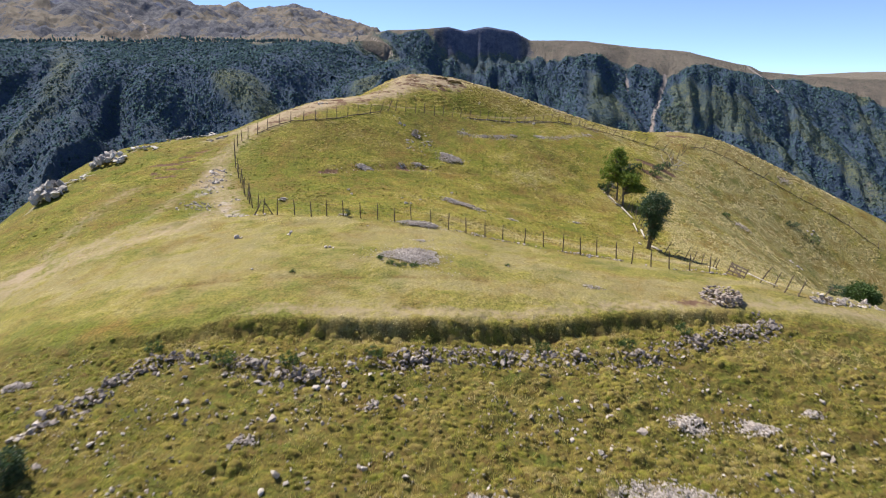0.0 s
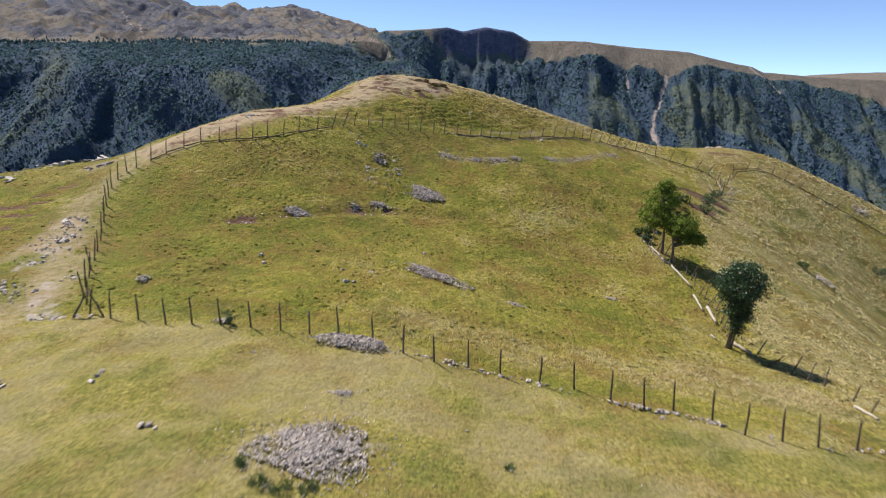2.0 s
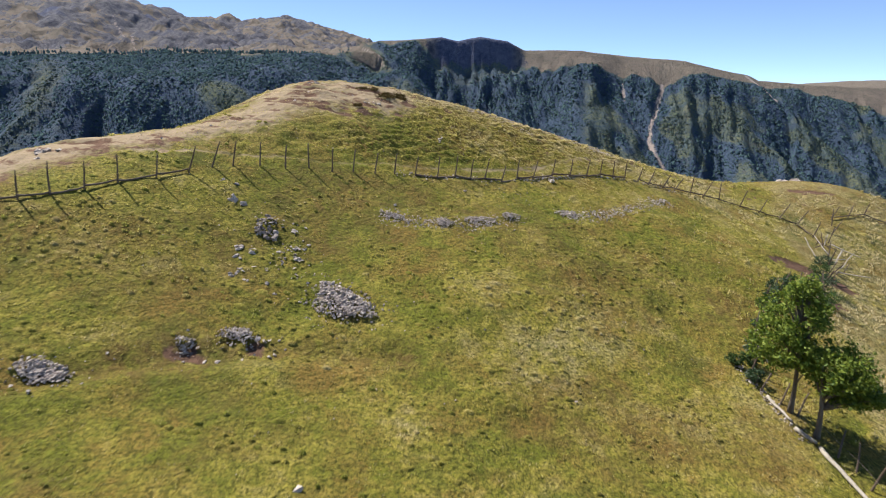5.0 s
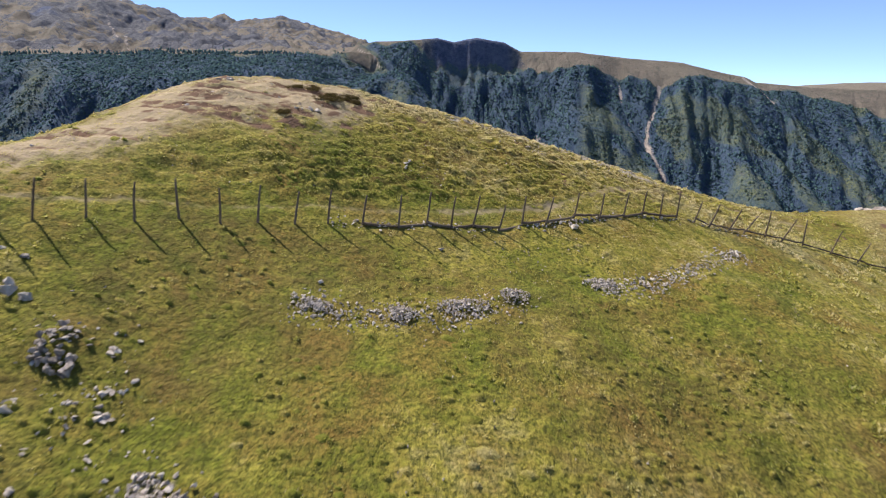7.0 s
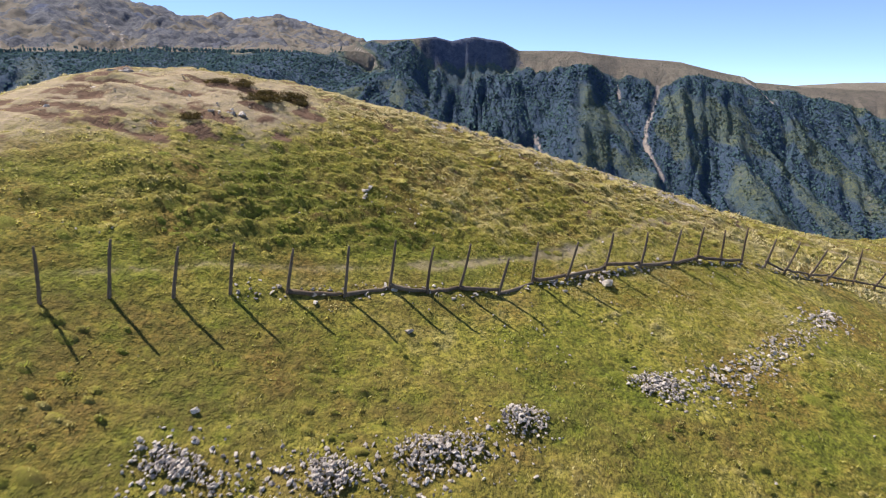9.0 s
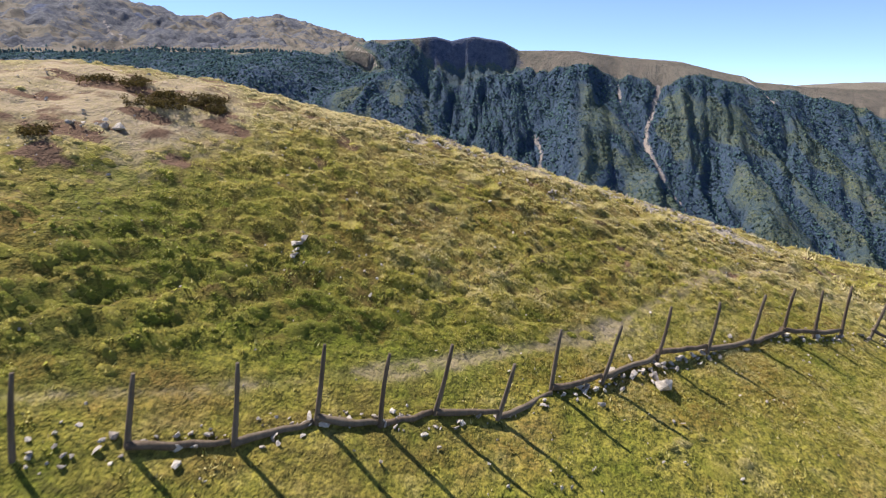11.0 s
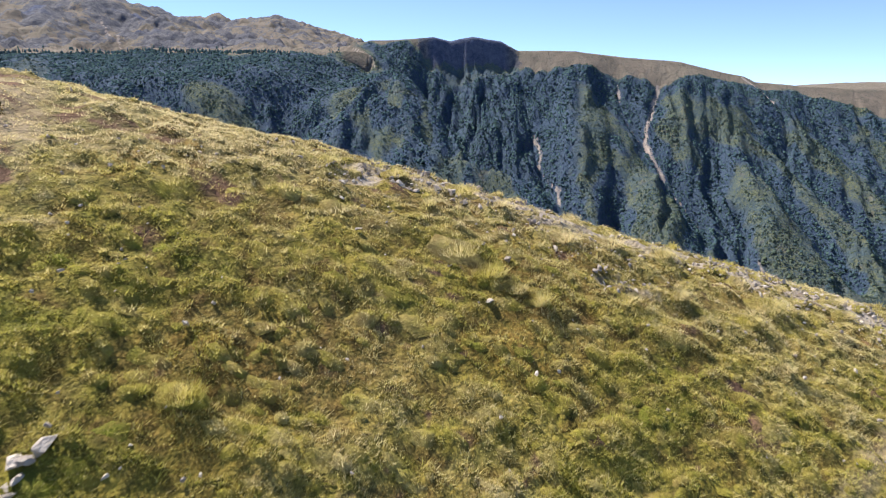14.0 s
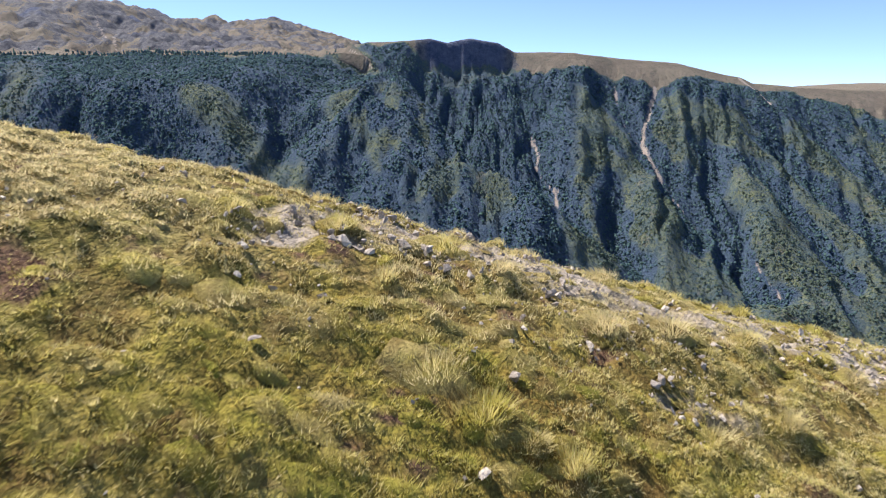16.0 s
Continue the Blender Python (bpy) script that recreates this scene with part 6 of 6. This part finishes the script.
def tree(x, y, label, trunks, crown, clumps, per, leaf, spread, material, lean=(0, 0), seed=1):
    """trunks: (foot offset, height, radius); crown: ellipsoids (centre, radii) filled with leaf clumps on limbs."""
    rg = np.random.default_rng(seed)
    top = tagged(new("tree"), label, "tree", "trees by the fence")
    top.location = (x, y, zat(x, y))
    lines, centres, sizes = [], [], []
    spine = []
    for (fx, fy), h, r in trunks:
        pts, rad = [], []
        for s in np.linspace(0, 1, 8):
            pts.append(Vector((fx + lean[0] * s * h + 0.06 * math.sin(5 * s + fx), fy + lean[1] * s * h + 0.05 * math.cos(4 * s), -0.15 + s * (h + 0.15))))
            rad.append(r * (1.25 - 1.05 * s) if s > 0.05 else r * 1.5)
        lines.append((pts, rad))
        spine.append(pts)
    for (cx, cy, cz), (rx, ry, rz), share in crown:
        k = int(clumps * share)
        d = rg.normal(0, 1, (k, 3))
        d /= np.linalg.norm(d, axis=1)[:, None]
        rr = rg.uniform(0.25, 1.0, k) ** 0.45 * (0.8 + 0.35 * rg.uniform(0, 1, k))
        c = np.array([cx, cy, cz]) + d * rr[:, None] * np.array([rx, ry, rz])
        centres += list(c)
        sizes += list(spread * rg.uniform(0.6, 1.3, k))
        for q in c[:: max(1, k // 26)]:
            pts = min(spine, key=lambda sp: (sp[-1].xy - Vector(q[:2])).length)
            start = min(pts[2:], key=lambda v: abs(v.z - (q[2] * 0.55 + 0.3)))
            end = Vector(q)
            mid = start.lerp(end, 0.5) + Vector((0, 0, 0.12))
            lines.append(([start, start.lerp(mid, 0.5), mid, mid.lerp(end, 0.6), end], [0.035, 0.03, 0.022, 0.014, 0.007]))
    trunk_lines, limb_lines = lines[: len(trunks)], lines[len(trunks):]
    for ln in trunk_lines:
        part("trunk", tube("trunk", [ln], M_BARK, 9, 0.07), None, top)
    for ln in limb_lines:
        part("limb", tube("limb", [ln], M_BARK, 5, 0.05), None, top)
    v, f_ = leaf_arrays(centres, sizes, per, leaf)
    part("crown", mesh_arrays("crown", v, f_, material), None, top)
    return top


tree(17.2, 50.65, "small dense dark green tree beside bleached logs", [((0, 0), 3.4, 0.065), ((0.12, -0.05), 3.0, 0.05), ((-0.1, 0.05), 2.6, 0.045)],
     [((0.25, 0.0, 3.65), (1.2, 1.2, 1.25), 0.72), ((0.25, -0.1, 2.1), (0.7, 0.65, 0.75), 0.22), ((0.2, -0.1, 1.2), (0.35, 0.35, 0.4), 0.06)], 270, 44, 0.13, 0.16, M_LEAF_DARK, (0.06, 0), 3)
tree(17.85, 63.6, "slender light green tree with open layered foliage", [((0, 0), 4.4, 0.085)],
     [((-0.25, 0.1, 3.9), (1.2, 1.2, 1.2), 0.5), ((-0.5, 0.0, 2.7), (1.35, 1.3, 0.8), 0.4), ((-0.1, 0, 5.0), (0.45, 0.45, 0.5), 0.1)], 220, 40, 0.15, 0.14, M_LEAF_LIGHT, (-0.02, 0), 4)
tree(18.15, 62.3, "low spreading green tree leaning over the fence", [((0, 0), 2.9, 0.10)],
     [((0.5, 0.1, 2.7), (1.25, 1.2, 0.9), 0.65), ((1.1, -0.1, 1.75), (1.1, 0.9, 0.35), 0.35)], 200, 40, 0.15, 0.14, M_LEAF_LIGHT, (-0.05, 0), 5)


def shrub(x, y, w, h, label, material, clumps=40, per=40, leaf=0.09, seed=1):
    rg = np.random.default_rng(seed)
    top = tagged(new("shrub"), label, "shrub", "low shrubs")
    top.location = (x, y, zat(x, y))
    d = rg.normal(0, 1, (clumps, 3))
    d /= np.linalg.norm(d, axis=1)[:, None]
    c = d * rg.uniform(0.3, 1.0, (clumps, 1)) ** 0.5 * np.array([w / 2, w / 2, h / 2]) + np.array([0, 0, h * 0.48])
    for q in c:
        q[2] = max(q[2], zat(x + q[0], y + q[1]) - top.location.z + 0.05)
    lines = [([(0.05 * d[i][0], 0.05 * d[i][1], -0.05), tuple(c[i] * 0.55), tuple(c[i])], [0.025, 0.015, 0.005]) for i in range(0, clumps, 4)]
    for ln in lines:
        part("stem", tube("stem", [ln], M_BARK, 5, 0.05), None, top)
    v, f_ = leaf_arrays(list(c), [0.11 * max(0.5, w / 1.6)] * clumps, per, leaf)
    part("foliage", mesh_arrays("foliage", v, f_, material), None, top)
    return top


shrub(28.6, 40.4, 2.2, 1.75, "round dense green bush on the falling slope", M_BUSH, 110, 50, 0.15, 11)
shrub(-14.6, 18.3, 1.2, 1.2, "dark evergreen shrub among the stones", M_LEAF_DARK, 70, 50, 0.09, 12)
shrub(-6.75, 43.2, 0.5, 0.6, "small dark shrub at the foot of a post", M_LEAF_DARK, 16, 30, 0.06, 13)
for k, (x, y, w, h) in enumerate(((24.6, 72.8, 1.2, 0.8), (25.7, 75.0, 1.4, 0.8), (26.7, 77.0, 1.3, 0.7), (28.2, 79.2, 1.2, 0.7), (16.9, 66.3, 0.8, 0.6), (17.2, 65.2, 0.7, 0.6), (46.5, 76.6, 2.6, 0.9), (44.6, 78.0, 1.6, 0.7), (33.0, 71.5, 1.0, 0.5), (25.2, 37.8, 1.2, 0.8))):
    shrub(x, y, w, h, "low dark scrub growing along the fence", M_LEAF_DARK if k % 2 else M_BUSH, 30, 34, 0.09, 20 + k)
for k, (x, y, w, h) in enumerate(((17.6, 66.4, 0.7, 0.6), (18.2, 67.4, 0.9, 0.8), (19.3, 69.2, 0.7, 0.5), (20.3, 70.7, 1.0, 0.8), (21.0, 71.7, 0.9, 0.9), (21.9, 72.7, 1.0, 0.8), (23.0, 73.6, 0.8, 0.6))):
    shrub(x, y, w, h, "dark scrub growing up a broken fence line", M_LEAF_DARK if k % 3 else M_BUSH, 30, 36, 0.09, 80 + k)
for k, (x, y) in enumerate(((-9.3, 24.7), (-6.6, 24.9), (4.8, 27.4), (-3.0, 25.9), (9.0, 28.0), (-13.0, 26.2), (12.2, 29.3))):
    shrub(x, y, 0.9, 0.55, "low green scrub growing through the stones", M_BUSH, 22, 34, 0.07, 40 + k)
for k, (x, y, w) in enumerate(((-2.9, 33.9, 0.55), (-2.3, 33.75, 0.6), (-1.6, 33.75, 0.5), (-3.6, 34.6, 0.45))):
    shrub(x, y, w, 0.2, "low green weeds growing at the edge of a stone heap", M_BUSH, 16, 34, 0.05, 100 + k)
for k, (x, y) in enumerate(((-8.1, 32.35), (3.86, 35.35))):
    shrub(x, y, 0.34, 0.14, "small dark tuft of weeds in the dry field", M_BUSH, 12, 30, 0.04, 110 + k)
M_HEATH = leaf_material("heath_leaves", (0.040, 0.030, 0.012), (0.135, 0.098, 0.032), 0.1)
for k, (x, y, w, h) in enumerate(((1.0, 83.6, 0.55, 0.22), (1.5, 83.75, 0.6, 0.24), (1.9, 84.1, 0.6, 0.2), (0.15, 83.95, 0.7, 0.24), (0.75, 83.05, 0.8, 0.26), (1.3, 83.1, 0.6, 0.2), (2.05, 83.6, 0.5, 0.12), (-0.55, 81.25, 0.62, 0.24), (-0.6, 83.75, 0.7, 0.18))):
    shrub(x, y, 1.05 * w, 0.34 * h, "low dark brown heath clump on the eroded summit", M_HEATH, 26, 40, 0.05, 60 + k)
